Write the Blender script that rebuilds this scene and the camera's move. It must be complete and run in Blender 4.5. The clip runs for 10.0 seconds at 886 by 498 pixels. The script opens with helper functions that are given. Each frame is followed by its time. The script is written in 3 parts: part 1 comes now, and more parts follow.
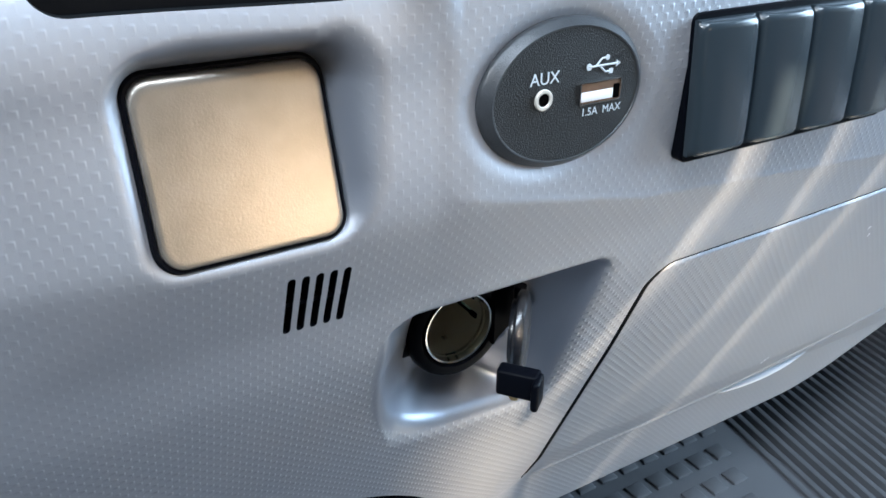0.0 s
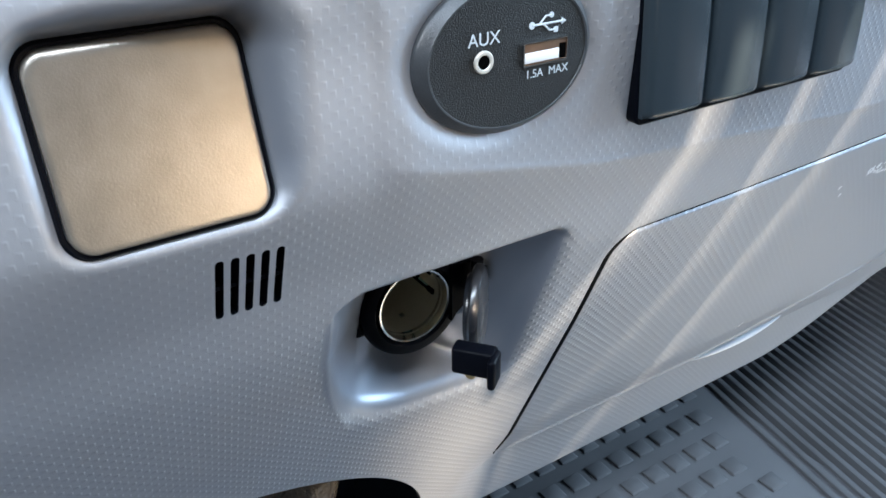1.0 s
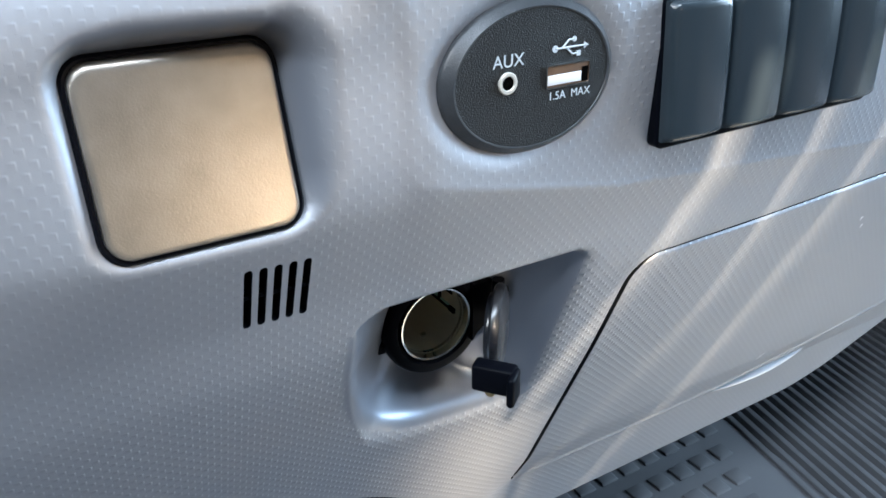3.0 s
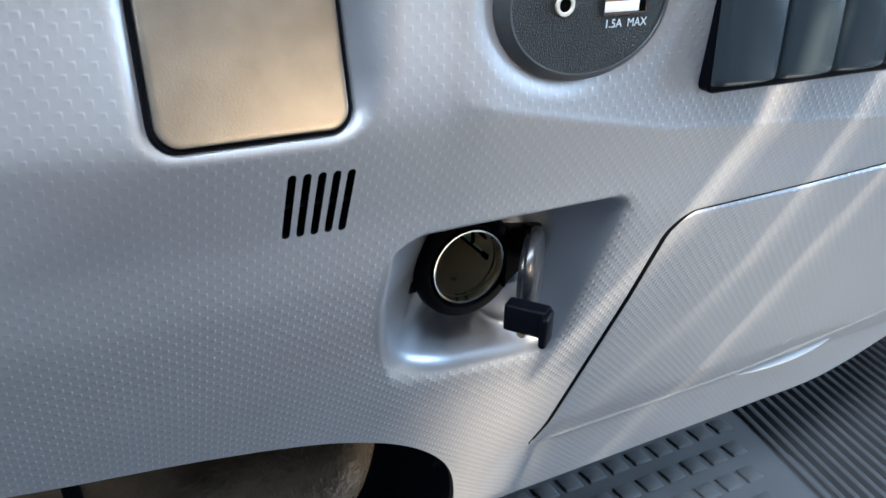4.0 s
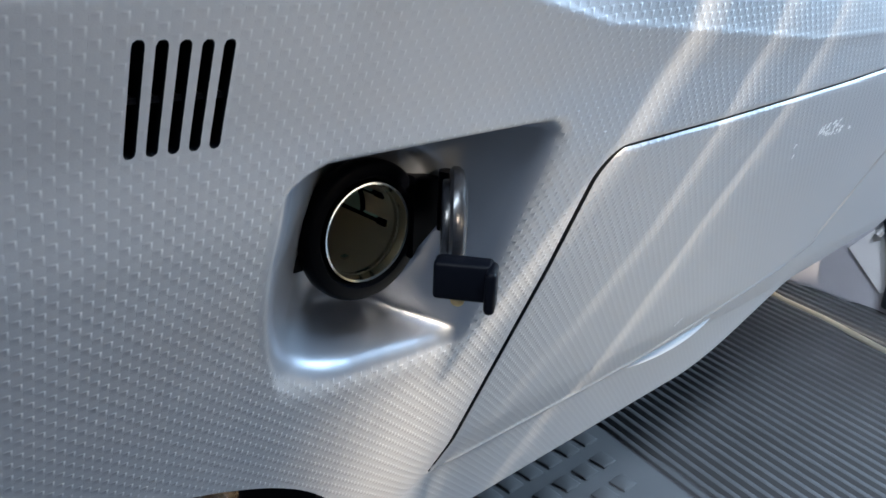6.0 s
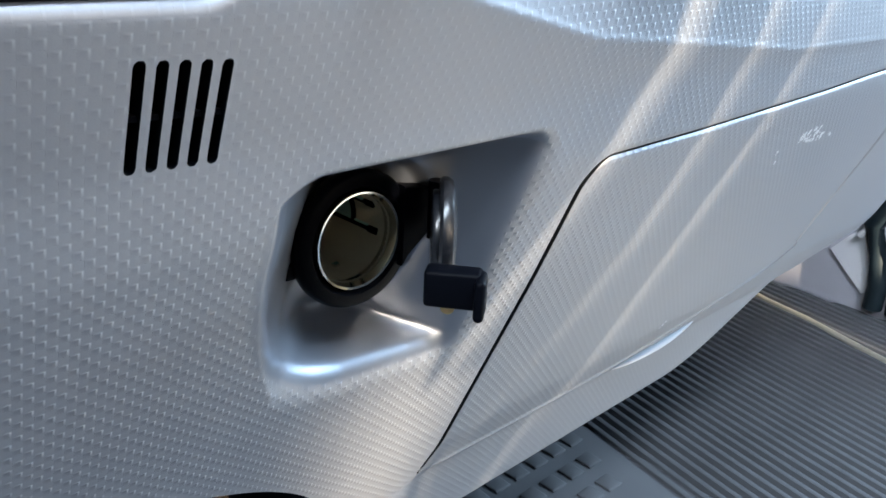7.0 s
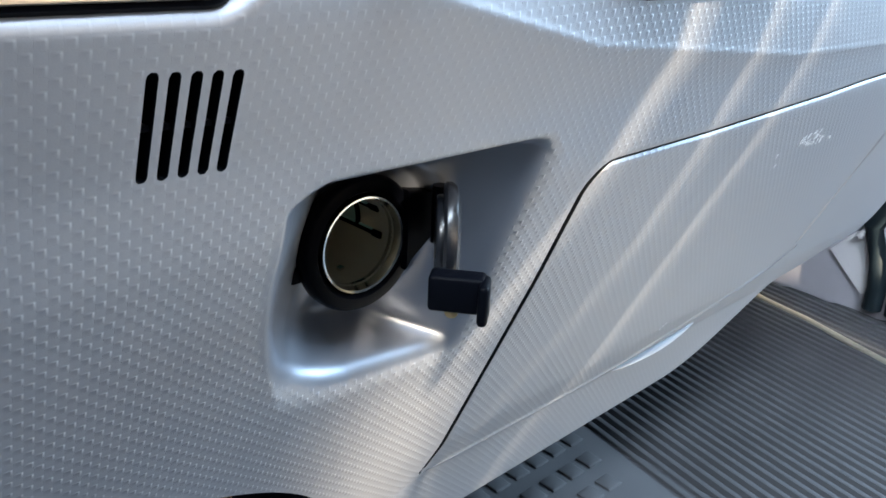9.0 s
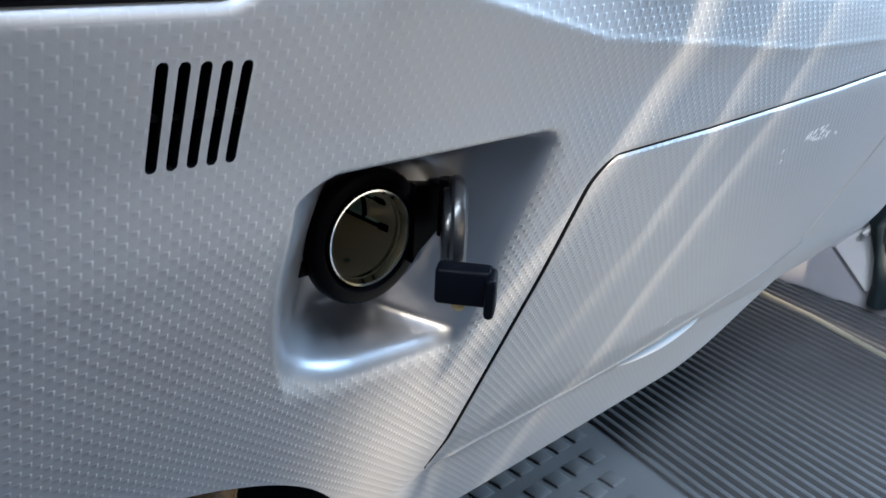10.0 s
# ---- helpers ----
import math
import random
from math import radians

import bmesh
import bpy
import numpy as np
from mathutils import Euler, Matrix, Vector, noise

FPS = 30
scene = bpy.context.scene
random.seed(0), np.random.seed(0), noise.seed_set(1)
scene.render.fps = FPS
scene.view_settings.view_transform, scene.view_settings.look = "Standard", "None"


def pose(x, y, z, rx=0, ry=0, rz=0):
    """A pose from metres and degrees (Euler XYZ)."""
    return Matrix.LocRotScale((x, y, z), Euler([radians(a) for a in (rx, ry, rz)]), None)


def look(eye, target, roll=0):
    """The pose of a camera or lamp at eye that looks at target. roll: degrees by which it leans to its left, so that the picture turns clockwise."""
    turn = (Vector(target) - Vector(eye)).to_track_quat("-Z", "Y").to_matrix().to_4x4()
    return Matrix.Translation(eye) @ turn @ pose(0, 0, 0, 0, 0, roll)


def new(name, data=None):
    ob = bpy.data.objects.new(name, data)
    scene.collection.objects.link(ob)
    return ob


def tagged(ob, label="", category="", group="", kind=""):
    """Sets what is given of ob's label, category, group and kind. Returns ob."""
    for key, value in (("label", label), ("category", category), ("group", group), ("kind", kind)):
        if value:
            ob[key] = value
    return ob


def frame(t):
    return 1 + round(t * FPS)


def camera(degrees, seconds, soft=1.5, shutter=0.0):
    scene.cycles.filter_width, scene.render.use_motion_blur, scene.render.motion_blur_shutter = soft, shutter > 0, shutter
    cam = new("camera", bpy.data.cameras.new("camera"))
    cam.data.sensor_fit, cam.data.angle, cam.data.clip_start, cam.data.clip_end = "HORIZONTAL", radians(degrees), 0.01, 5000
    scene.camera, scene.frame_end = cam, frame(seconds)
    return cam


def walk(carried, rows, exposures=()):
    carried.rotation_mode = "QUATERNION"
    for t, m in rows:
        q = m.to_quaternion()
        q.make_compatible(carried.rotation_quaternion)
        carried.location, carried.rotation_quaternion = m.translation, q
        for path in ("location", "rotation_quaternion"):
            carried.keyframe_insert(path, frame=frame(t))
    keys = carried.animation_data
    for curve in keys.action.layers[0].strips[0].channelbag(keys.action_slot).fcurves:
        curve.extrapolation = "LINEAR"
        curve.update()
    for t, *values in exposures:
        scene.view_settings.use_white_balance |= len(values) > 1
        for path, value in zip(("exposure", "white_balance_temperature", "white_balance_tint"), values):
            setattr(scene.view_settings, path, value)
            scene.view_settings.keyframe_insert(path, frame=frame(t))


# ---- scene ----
cam = camera(56.8, 10.0, 1.6)
PATH = [
    (0, (0.003, 0.001, 0.603), (0.928, 1.528, -0.298), 0.3),
    (0.5, (0.009, 0.003, 0.592), (0.929, 1.497, -0.369), -0.6),
    (1, (0.018, 0.004, 0.598), (0.955, 1.488, -0.362), -1.0),
    (1.5, (0.017, 0.004, 0.598), (0.968, 1.504, -0.321), -0.8),
    (2, (0.016, 0.0, 0.6), (0.968, 1.518, -0.289), -0.7),
    (3.3, (0.013, -0.002, 0.592), (0.913, 1.546, -0.298), -0.5),
    (3.5, (0.012, -0.004, 0.588), (0.908, 1.544, -0.307), 0.1),
    (4, (0.006, -0.003, 0.578), (0.883, 1.556, -0.317), 2.2),
    (4.3, (-0.003, 0.003, 0.565), (0.889, 1.563, -0.314), 3.1),
    (4.5, (-0.001, 0.001, 0.563), (0.908, 1.556, -0.307), 3.0),
    (5, (0.009, 0.012, 0.554), (1.072, 1.484, -0.284), 2.7),
    (5.2, (0.008, 0.028, 0.545), (1.152, 1.448, -0.276), 2.8),
    (5.5, (0.008, 0.045, 0.53), (1.23, 1.416, -0.263), 2.5),
    (6, (0.011, 0.049, 0.526), (1.291, 1.389, -0.227), 2.5),
    (7.5, (0.007, 0.047, 0.531), (1.314, 1.358, -0.226), 3.0),
    (8, (0.007, 0.047, 0.531), (1.314, 1.356, -0.228), 3.2),
    (8.5, (0.006, 0.047, 0.532), (1.313, 1.359, -0.225), 3.1),
    (9, (0.006, 0.047, 0.532), (1.31, 1.362, -0.224), 3.0),
    (9.5, (0.005, 0.047, 0.532), (1.305, 1.364, -0.229), 3.1),
    (10, (0.005, 0.047, 0.531), (1.301, 1.366, -0.231), 3.0),
]
walk(cam, [(t, look(eye, target, roll)) for t, eye, target, roll in PATH], [(0, 0.91), (3.4, 0.92), (4.2, 1.0), (5, 1.0), (6, 0.93), (10, 0.92)])


# ---- world and light ----
world = bpy.data.worlds.new("sky")
scene.world = world
world.use_nodes = True
wn = world.node_tree
sky = wn.nodes.new("ShaderNodeTexSky")
sky.sky_type = "NISHITA"
sky.sun_disc = False
sky.sun_elevation = radians(24)
sky.sun_rotation = radians(192)
wn.links.new(sky.outputs[0], wn.nodes["Background"].inputs[0])
wn.nodes["Background"].inputs[1].default_value = 0.05
sun_data = bpy.data.lights.new("sun", "SUN")
sun_data.energy, sun_data.angle, sun_data.color = 8.3, radians(0.7), (1.0, 0.84, 0.64)
sun = new("sun", sun_data)
sun.matrix_world = look((0, 0, 0), (0.2, 1.0, -0.45))


def area_lamp(name, eye, target, width, height, power, colour, spread=180):
    data = bpy.data.lights.new(name, "AREA")
    data.shape, data.size, data.size_y, data.energy, data.color = "RECTANGLE", width, height, power, colour
    data.spread = radians(spread)
    lamp = new(name, data)
    lamp.matrix_world = look(eye, target)


# daylight through the windscreen, the open far door and the near side window
area_lamp("windscreen_light", (0.3, 0.02, 1.42), (0.3, 0.06, 0.4), 1.8, 0.36, 4.5, (0.56, 0.77, 1.0))
area_lamp("open_door_light", (2.20, -0.36, 1.00), (0.1, 0.1, 0.45), 0.85, 1.2, 43.0, (0.55, 0.77, 1.0))
area_lamp("side_window_light", (-0.86, -0.10, 1.25), (0.05, 0.17, 0.52), 0.5, 0.3, 10.5, (0.84, 0.92, 1.0))
# added warm lamp for the glow on the lid; the boards behind are solid
area_lamp("added_lid_light", (0.305, -0.48, 0.615), (0.05, 0.165, 0.535), 0.10, 0.09, 0.0145, (1.0, 0.78, 0.54), 26)
# added narrow beam that brightens only the sill and jamb
area_lamp("added_sill_light", (0.32, -0.40, 1.42), (1.12, 0.38, 0.10), 0.12, 0.12, 0.21, (0.80, 0.86, 1.0), 30)
# added overhead lamp; the roof is opened only for it
area_lamp("added_roof_light", (-0.05, -0.37, 1.43), (0.0, 0.17, 0.5), 0.8, 0.18, 9.2, (0.70, 0.84, 1.0))


# ---- materials ----
def material(name):
    m = bpy.data.materials.new(name)
    m.use_nodes = True
    return m, m.node_tree, m.node_tree.nodes["Principled BSDF"]


def node(nt, kind, **values):
    n = nt.nodes.new(kind)
    for k, v in values.items():
        n.inputs[k].default_value = v
    return n


def maths(nt, op, a, b=None, c=None):
    n = nt.nodes.new("ShaderNodeMath")
    n.operation = op
    for i, v in enumerate((a, b, c)):
        if v is None:
            continue
        if isinstance(v, (int, float)):
            n.inputs[i].default_value = v
        else:
            nt.links.new(v, n.inputs[i])
    return n.outputs[0]


def smooth_range(nt, v, a, b):
    n = nt.nodes.new("ShaderNodeMapRange")
    n.interpolation_type = "SMOOTHSTEP"
    nt.links.new(v, n.inputs[0])
    n.inputs[1].default_value, n.inputs[2].default_value = a, b
    return n.outputs[0]


def plain(name, colour, rough=0.5, metal=0.0, grain=0.0, grain_size=1500.0, vary=0.12, vary_size=18.0, spec=0.5, depth=0.0003):
    """A surface with colour mottling, uneven gloss and a fine grain."""
    m, nt, b = material(name)
    tc = nt.nodes.new("ShaderNodeTexCoord")
    big = node(nt, "ShaderNodeTexNoise", Scale=vary_size, Detail=4.0)
    nt.links.new(tc.outputs["Object"], big.inputs["Vector"])
    ramp = nt.nodes.new("ShaderNodeMix")
    ramp.data_type = "RGBA"
    ramp.inputs[6].default_value = (*[c * (1 - vary) for c in colour], 1)
    ramp.inputs[7].default_value = (*[min(1, c * (1 + vary)) for c in colour], 1)
    nt.links.new(big.outputs[0], ramp.inputs[0])
    nt.links.new(ramp.outputs[2], b.inputs["Base Color"])
    fine = node(nt, "ShaderNodeTexNoise", Scale=grain_size, Detail=2.0)
    nt.links.new(tc.outputs["Object"], fine.inputs["Vector"])
    r = maths(nt, "MULTIPLY_ADD", big.outputs[0], rough * 0.35, rough * 0.82)
    nt.links.new(r, b.inputs["Roughness"])
    b.inputs["Metallic"].default_value = metal
    b.inputs["Specular IOR Level"].default_value = spec
    if grain:
        bump = node(nt, "ShaderNodeBump", Strength=grain, Distance=depth)
        nt.links.new(fine.outputs[0], bump.inputs["Height"])
        nt.links.new(bump.outputs[0], b.inputs["Normal"])
    return m


def woven(name, colour, rough):
    """Satin plastic with an embossed weave: a chequer of 2 mm scales, each lifted towards its upper far corner."""
    m, nt, b = material(name)
    tc = nt.nodes.new("ShaderNodeTexCoord")
    xyz = nt.nodes.new("ShaderNodeSeparateXYZ")
    nt.links.new(tc.outputs["Object"], xyz.inputs[0])
    v = maths(nt, "MULTIPLY_ADD", xyz.outputs[1], -0.40 / 0.00207, maths(nt, "MULTIPLY", xyz.outputs[2], 0.917 / 0.00207))
    u = maths(nt, "MULTIPLY", xyz.outputs[0], 1 / 0.0020)
    lifted = maths(nt, "FLOORED_MODULO", maths(nt, "ADD", maths(nt, "FLOOR", u), maths(nt, "FLOOR", v)), 2.0)
    fu, fv = maths(nt, "FRACT", u), maths(nt, "FRACT", v)

    def scale(f):
        climb = maths(nt, "MULTIPLY_ADD", smooth_range(nt, f, -0.05, 0.85), 0.9, 0.1)
        return maths(nt, "MULTIPLY", climb, smooth_range(nt, f, 1.0, 0.70))
    h = maths(nt, "MULTIPLY", lifted, maths(nt, "MULTIPLY", scale(fu), scale(fv)))
    fine = node(nt, "ShaderNodeTexNoise", Scale=3500.0, Detail=2.0)
    nt.links.new(tc.outputs["Object"], fine.inputs["Vector"])
    # the relief is weakened towards the panel's far end, where the camera's view blurs
    fade = maths(nt, "MULTIPLY_ADD", smooth_range(nt, xyz.outputs[0], 0.46, 0.24), 0.6, 0.4)
    upper = maths(nt, "MULTIPLY_ADD", smooth_range(nt, xyz.outputs[0], 0.120, 0.170), 0.18, 0.22)
    low = smooth_range(nt, xyz.outputs[2], 0.50, 0.42)
    fade = maths(nt, "MULTIPLY", fade, maths(nt, "MULTIPLY_ADD", low, maths(nt, "SUBTRACT", 1.0, upper), upper))
    fade = maths(nt, "MULTIPLY", fade, maths(nt, "MULTIPLY_ADD", smooth_range(nt, xyz.outputs[0], 0.150, 0.185), 0.55, 1.0))
    # relief also weakened low on the access panel, to fit the camera's view
    worn = maths(nt, "MULTIPLY", smooth_range(nt, xyz.outputs[0], 0.165, 0.215), smooth_range(nt, xyz.outputs[2], 0.44, 0.37))
    fade = maths(nt, "MULTIPLY", fade, maths(nt, "MULTIPLY_ADD", worn, -0.6, 1.0))
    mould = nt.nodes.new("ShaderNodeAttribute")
    mould.attribute_name = "smooth_shaded"
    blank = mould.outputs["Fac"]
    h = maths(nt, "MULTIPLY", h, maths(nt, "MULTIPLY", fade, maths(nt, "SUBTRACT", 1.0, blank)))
    h = maths(nt, "MULTIPLY_ADD", fine.outputs[0], 0.03, h)
    bump = node(nt, "ShaderNodeBump", Strength=0.95, Distance=0.00028)
    nt.links.new(h, bump.inputs["Height"])
    nt.links.new(bump.outputs[0], b.inputs["Normal"])
    big = node(nt, "ShaderNodeTexNoise", Scale=14.0, Detail=5.0)
    nt.links.new(tc.outputs["Object"], big.inputs["Vector"])
    mix = nt.nodes.new("ShaderNodeMix")
    mix.data_type = "RGBA"
    mix.inputs[6].default_value = (*[c * 0.93 for c in colour], 1)
    mix.inputs[7].default_value = (*[c * 1.07 for c in colour], 1)
    nt.links.new(big.outputs[0], mix.inputs[0])
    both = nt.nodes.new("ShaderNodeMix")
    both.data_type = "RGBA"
    both.inputs[7].default_value = (*SHADED_COLOUR, 1)
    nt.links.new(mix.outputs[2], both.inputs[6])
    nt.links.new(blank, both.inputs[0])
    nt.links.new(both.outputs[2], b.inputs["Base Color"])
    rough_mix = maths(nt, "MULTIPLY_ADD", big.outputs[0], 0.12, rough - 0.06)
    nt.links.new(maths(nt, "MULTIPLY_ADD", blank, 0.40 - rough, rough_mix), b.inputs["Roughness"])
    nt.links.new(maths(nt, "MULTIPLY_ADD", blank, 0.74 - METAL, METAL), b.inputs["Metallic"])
    return m


# darker tone for smooth moulding: the hollows' shade put into the plastic's colour
SHADED_COLOUR = (0.265, 0.286, 0.33)
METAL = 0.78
M_PANEL = woven("embossed_silver_plastic", (0.400, 0.412, 0.446), 0.57)
# pale colour that paints the highlight on the crease
M_HIGHLIGHT = plain("highlight_pale_plastic", (0.70, 0.74, 0.80), 0.34, 0.3, 0.05, vary=0.06)
M_BLACK = plain("black_plastic", (0.0025, 0.003, 0.005), 0.38, 0, 0.10, spec=0.04)
M_GLOSS = plain("glossy_black_plastic", (0.010, 0.011, 0.014), 0.27, 0, 0.04, spec=0.8)
# shade of the panel gaps, painted black on the plastic's cut edges
M_GAP_SHADE = plain("gap_shade_black", (0.010, 0.012, 0.014), 0.6, 0, 0.3, spec=0.15)
M_SEAL = plain("teal_black_seal_rubber", (0.014, 0.024, 0.030), 0.5, 0, 0.2, spec=0.3)
# for flat hole and slot pieces: their inner shade is put into the colour
M_HOLE = plain("unlit_hole", (0.002, 0.002, 0.002), 0.95, spec=0.0)
# near-black navy that paints the shade inside the footwell
M_FOOT_SHADE = plain("navy_black_shade", (0.006, 0.009, 0.014), 0.9, spec=0.1)
M_DARK = plain("dark_void_plastic", (0.006, 0.006, 0.007), 0.8, spec=0.1)
M_SWITCH = plain("slate_switch_plastic", (0.024, 0.034, 0.042), 0.22, 0, 0.06, vary=0.08, spec=0.5)
M_DISC = plain("charcoal_grained_plastic", (0.013, 0.0135, 0.014), 0.44, 0, 1.0, 2600.0, vary=0.5, vary_size=900.0, spec=0.22)
# lighter copy of the disc plastic: light on the chamfer put into colour
M_DISCRING = plain("worn_lit_charcoal", (0.034, 0.037, 0.041), 0.36, 0, 0.25, 2200.0, vary=0.4, vary_size=220.0, spec=0.5)
M_LID = plain("champagne_metallic_plastic", (0.272, 0.24, 0.204), 0.32, 0.75, 0.12, 1900.0, vary=0.24, vary_size=130.0)
M_CHROME = plain("nickel", (0.75, 0.73, 0.7), 0.14, 1.0, vary=0.03)
M_RING = plain("pale_nickel", (0.62, 0.58, 0.52), 0.4, 0.4, vary=0.05)
M_BARREL = plain("tinned_barrel_metal", (0.52, 0.48, 0.36), 0.42, 0.4, vary=0.1)
M_COPPER = plain("copper_brown", (0.16, 0.095, 0.06), 0.4, 0.5, vary=0.5, vary_size=400.0)
M_CLIP = plain("green_tinted_metal", (0.36, 0.58, 0.52), 0.3, 0.3)
M_BRASS = plain("brass", (0.7, 0.5, 0.25), 0.3, 1.0)
M_PRINT = plain("white_print", (0.52, 0.56, 0.60), 0.5, vary=0.03)
M_SCUFF = plain("pale_scuff", (0.78, 0.79, 0.81), 0.6, 0.0, vary=0.2, vary_size=900.0)
M_WHITE = plain("white_tongue_plastic", (0.8, 0.8, 0.82), 0.4, vary=0.03)
M_MAT = plain("grey_floor_rubber", (0.105, 0.108, 0.117), 0.72, 0, 0.5, 900.0, vary=0.2)
M_GRAIN = plain("grained_brown_plastic", (0.130, 0.102, 0.076), 0.25, 0, 1.0, 330.0, vary=0.45, vary_size=90.0, spec=0.7, depth=0.0013)
M_TRIM = plain("grey_trim", (0.24, 0.24, 0.27), 0.5, 0, 0.2)
M_MASK = plain("dark_sun_mask", (0.06, 0.06, 0.062), 0.9, 0, 0.3, vary=0.1)
M_DOORDARK = plain("dark_door_trim", (0.03, 0.032, 0.036), 0.7)
# pale beige of the added floor reflector
M_BOUNCE = plain("beige_bounce", (0.66, 0.60, 0.51), 0.95, 0, 0.6, 900.0)
M_ROOF = plain("grey_headliner", (0.25, 0.25, 0.25), 0.9)
# tan that paints the sunlit look of a few mat ribs
M_STRIP = plain("sunlit_rib_tan", (0.50, 0.46, 0.37), 0.4, 0.3)
# pale grey of the unseen reflector block
M_REFLECTOR = plain("pale_grey_reflector", (0.56, 0.58, 0.62), 0.6, 0, 0.3)
M_SILL = plain("pale_grey_sill", (0.52, 0.52, 0.57), 0.5, 0, 0.2)


# ---- mesh helpers ----
def link(name, me, mat, parent=None, label="", smooth=True):
    for m in mat if isinstance(mat, (list, tuple)) else [mat]:
        me.materials.append(m)
    if smooth:
        me.shade_smooth()
    ob = new(name, me)
    if parent is not None:
        ob.parent = parent
    if label:
        ob["label"] = label
    return ob


def part(name, bm, mat, parent=None, label="", smooth=True, angle=40):
    if smooth:
        for e in bm.edges:
            if len(e.link_faces) == 2 and e.calc_face_angle(0) > radians(angle):
                e.smooth = False
    me = bpy.data.meshes.new(name)
    bm.to_mesh(me)
    bm.free()
    return link(name, me, mat, parent, label, smooth)


def empty(name, place=(0, 0, 0)):
    ob = new(name)
    ob.location = place
    ob.empty_display_size = 0.01
    return ob


def box(x0, x1, y0, y1, z0, z1, bevel=0.0, seg=2):
    bm = bmesh.new()
    bmesh.ops.create_cube(bm, size=1)
    bmesh.ops.scale(bm, vec=(x1 - x0, y1 - y0, z1 - z0), verts=bm.verts)
    bmesh.ops.translate(bm, vec=((x0 + x1) / 2, (y0 + y1) / 2, (z0 + z1) / 2), verts=bm.verts)
    if bevel:
        bmesh.ops.bevel(bm, geom=list(bm.edges), offset=bevel, segments=seg, profile=0.5, affect="EDGES")
    return bm


def lathe(rings, centre, axis="y", n=64, rx=1.0, rz=1.0, close=False):
    """Rings of (radius, depth) turned round an axis along y; rx and rz squash it."""
    bm = bmesh.new()
    rows = []
    for r, d in rings:
        row = []
        for i in range(n):
            a = 2 * math.pi * i / n
            row.append(bm.verts.new((centre[0] + rx * r * math.cos(a), centre[1] + d, centre[2] + rz * r * math.sin(a))))
        rows.append(row)
    for a, b in zip(rows, rows[1:]):
        for i in range(n):
            bm.faces.new((a[i], a[(i + 1) % n], b[(i + 1) % n], b[i]))
    if close:
        bm.faces.new(rows[-1])
        bm.faces.new(rows[0][::-1])
    bmesh.ops.recalc_face_normals(bm, faces=bm.faces)
    return bm


def rounded(x0, x1, z0, z1, r, n=8):
    """Corner points of a rounded rectangle, anticlockwise."""
    pts = []
    for cx, cz, a0 in ((x1 - r, z1 - r, 0), (x0 + r, z1 - r, 90), (x0 + r, z0 + r, 180), (x1 - r, z0 + r, 270)):
        for i in range(n + 1):
            a = radians(a0 + 90 * i / n)
            pts.append((cx + r * math.cos(a), cz + r * math.sin(a)))
    return pts


def stack(layers, y_of, cap=True, close_back=False):
    """Loops of (outline, depth) joined one after the other; y_of(x, z) is the surface they stand on."""
    bm = bmesh.new()
    rows = [[bm.verts.new((x, y_of(x, z) + d, z)) for x, z in pts] for pts, d in layers]
    n = len(rows[0])
    for a, b in zip(rows, rows[1:]):
        for i in range(n):
            bm.faces.new((a[i], a[(i + 1) % n], b[(i + 1) % n], b[i]))
    if cap:
        bm.faces.new(rows[-1])
    if close_back:
        bm.faces.new(rows[0][::-1])
    bmesh.ops.recalc_face_normals(bm, faces=bm.faces)
    return bm


def tube(points, radius, n=10):
    """A round bar along a line of points."""
    bm = bmesh.new()
    rows = []
    pts = [Vector(p) for p in points]
    for i, p in enumerate(pts):
        d = (pts[min(i + 1, len(pts) - 1)] - pts[max(i - 1, 0)]).normalized()
        s = d.cross(Vector((0.3, 0.2, 1))).normalized()
        u = d.cross(s)
        rows.append([bm.verts.new(p + radius * (math.cos(a) * s + math.sin(a) * u)) for a in np.linspace(0, 2 * math.pi, n, endpoint=False)])
    for a, b in zip(rows, rows[1:]):
        for i in range(n):
            bm.faces.new((a[i], a[(i + 1) % n], b[(i + 1) % n], b[i]))
    bm.faces.new(rows[0][::-1])
    bm.faces.new(rows[-1])
    bmesh.ops.recalc_face_normals(bm, faces=bm.faces)
    return bm


# ---- the shape of the lower dashboard: y as a function of x and z ----
ZS = (0.20, 0.259, 0.306, 0.311, 0.336, 0.423, 0.467, 0.488, 0.507, 0.517, 0.56, 0.70)
YS = (0.296, 0.2745, 0.2585, 0.2535, 0.2385, 0.1995, 0.1812, 0.1752, 0.1672, 0.1627, 0.1545, 0.135)
_zt = np.linspace(0.18, 0.70, 1041)
_yt = np.interp(_zt, ZS, YS)
_k = np.exp(-0.5 * (np.arange(-20, 21) / 5.0) ** 2)
_yt = np.convolve(np.pad(_yt, 20, mode="edge"), _k / _k.sum(), mode="valid")


_ys = np.interp(_zt, ZS[:2] + ZS[4:], YS[:2] + YS[4:])
_ys = np.convolve(np.pad(_ys, 20, mode="edge"), _k / _k.sum(), mode="valid")


def profile(z):
    return np.interp(z, _zt, _yt)


def plain_profile(z):
    return np.interp(z, _zt, _ys)


def sstep(a, b, v):
    t = np.clip((v - a) / (b - a), 0, 1)
    return t * t * (3 - 2 * t)


def smin(a, b, k):
    h = np.clip(0.5 + 0.5 * (b - a) / k, 0, 1)
    return b + (a - b) * h - k * h * (1 - h)


def soft_rise(v):
    return 0.005 * np.log1p(np.exp(v / 0.005))


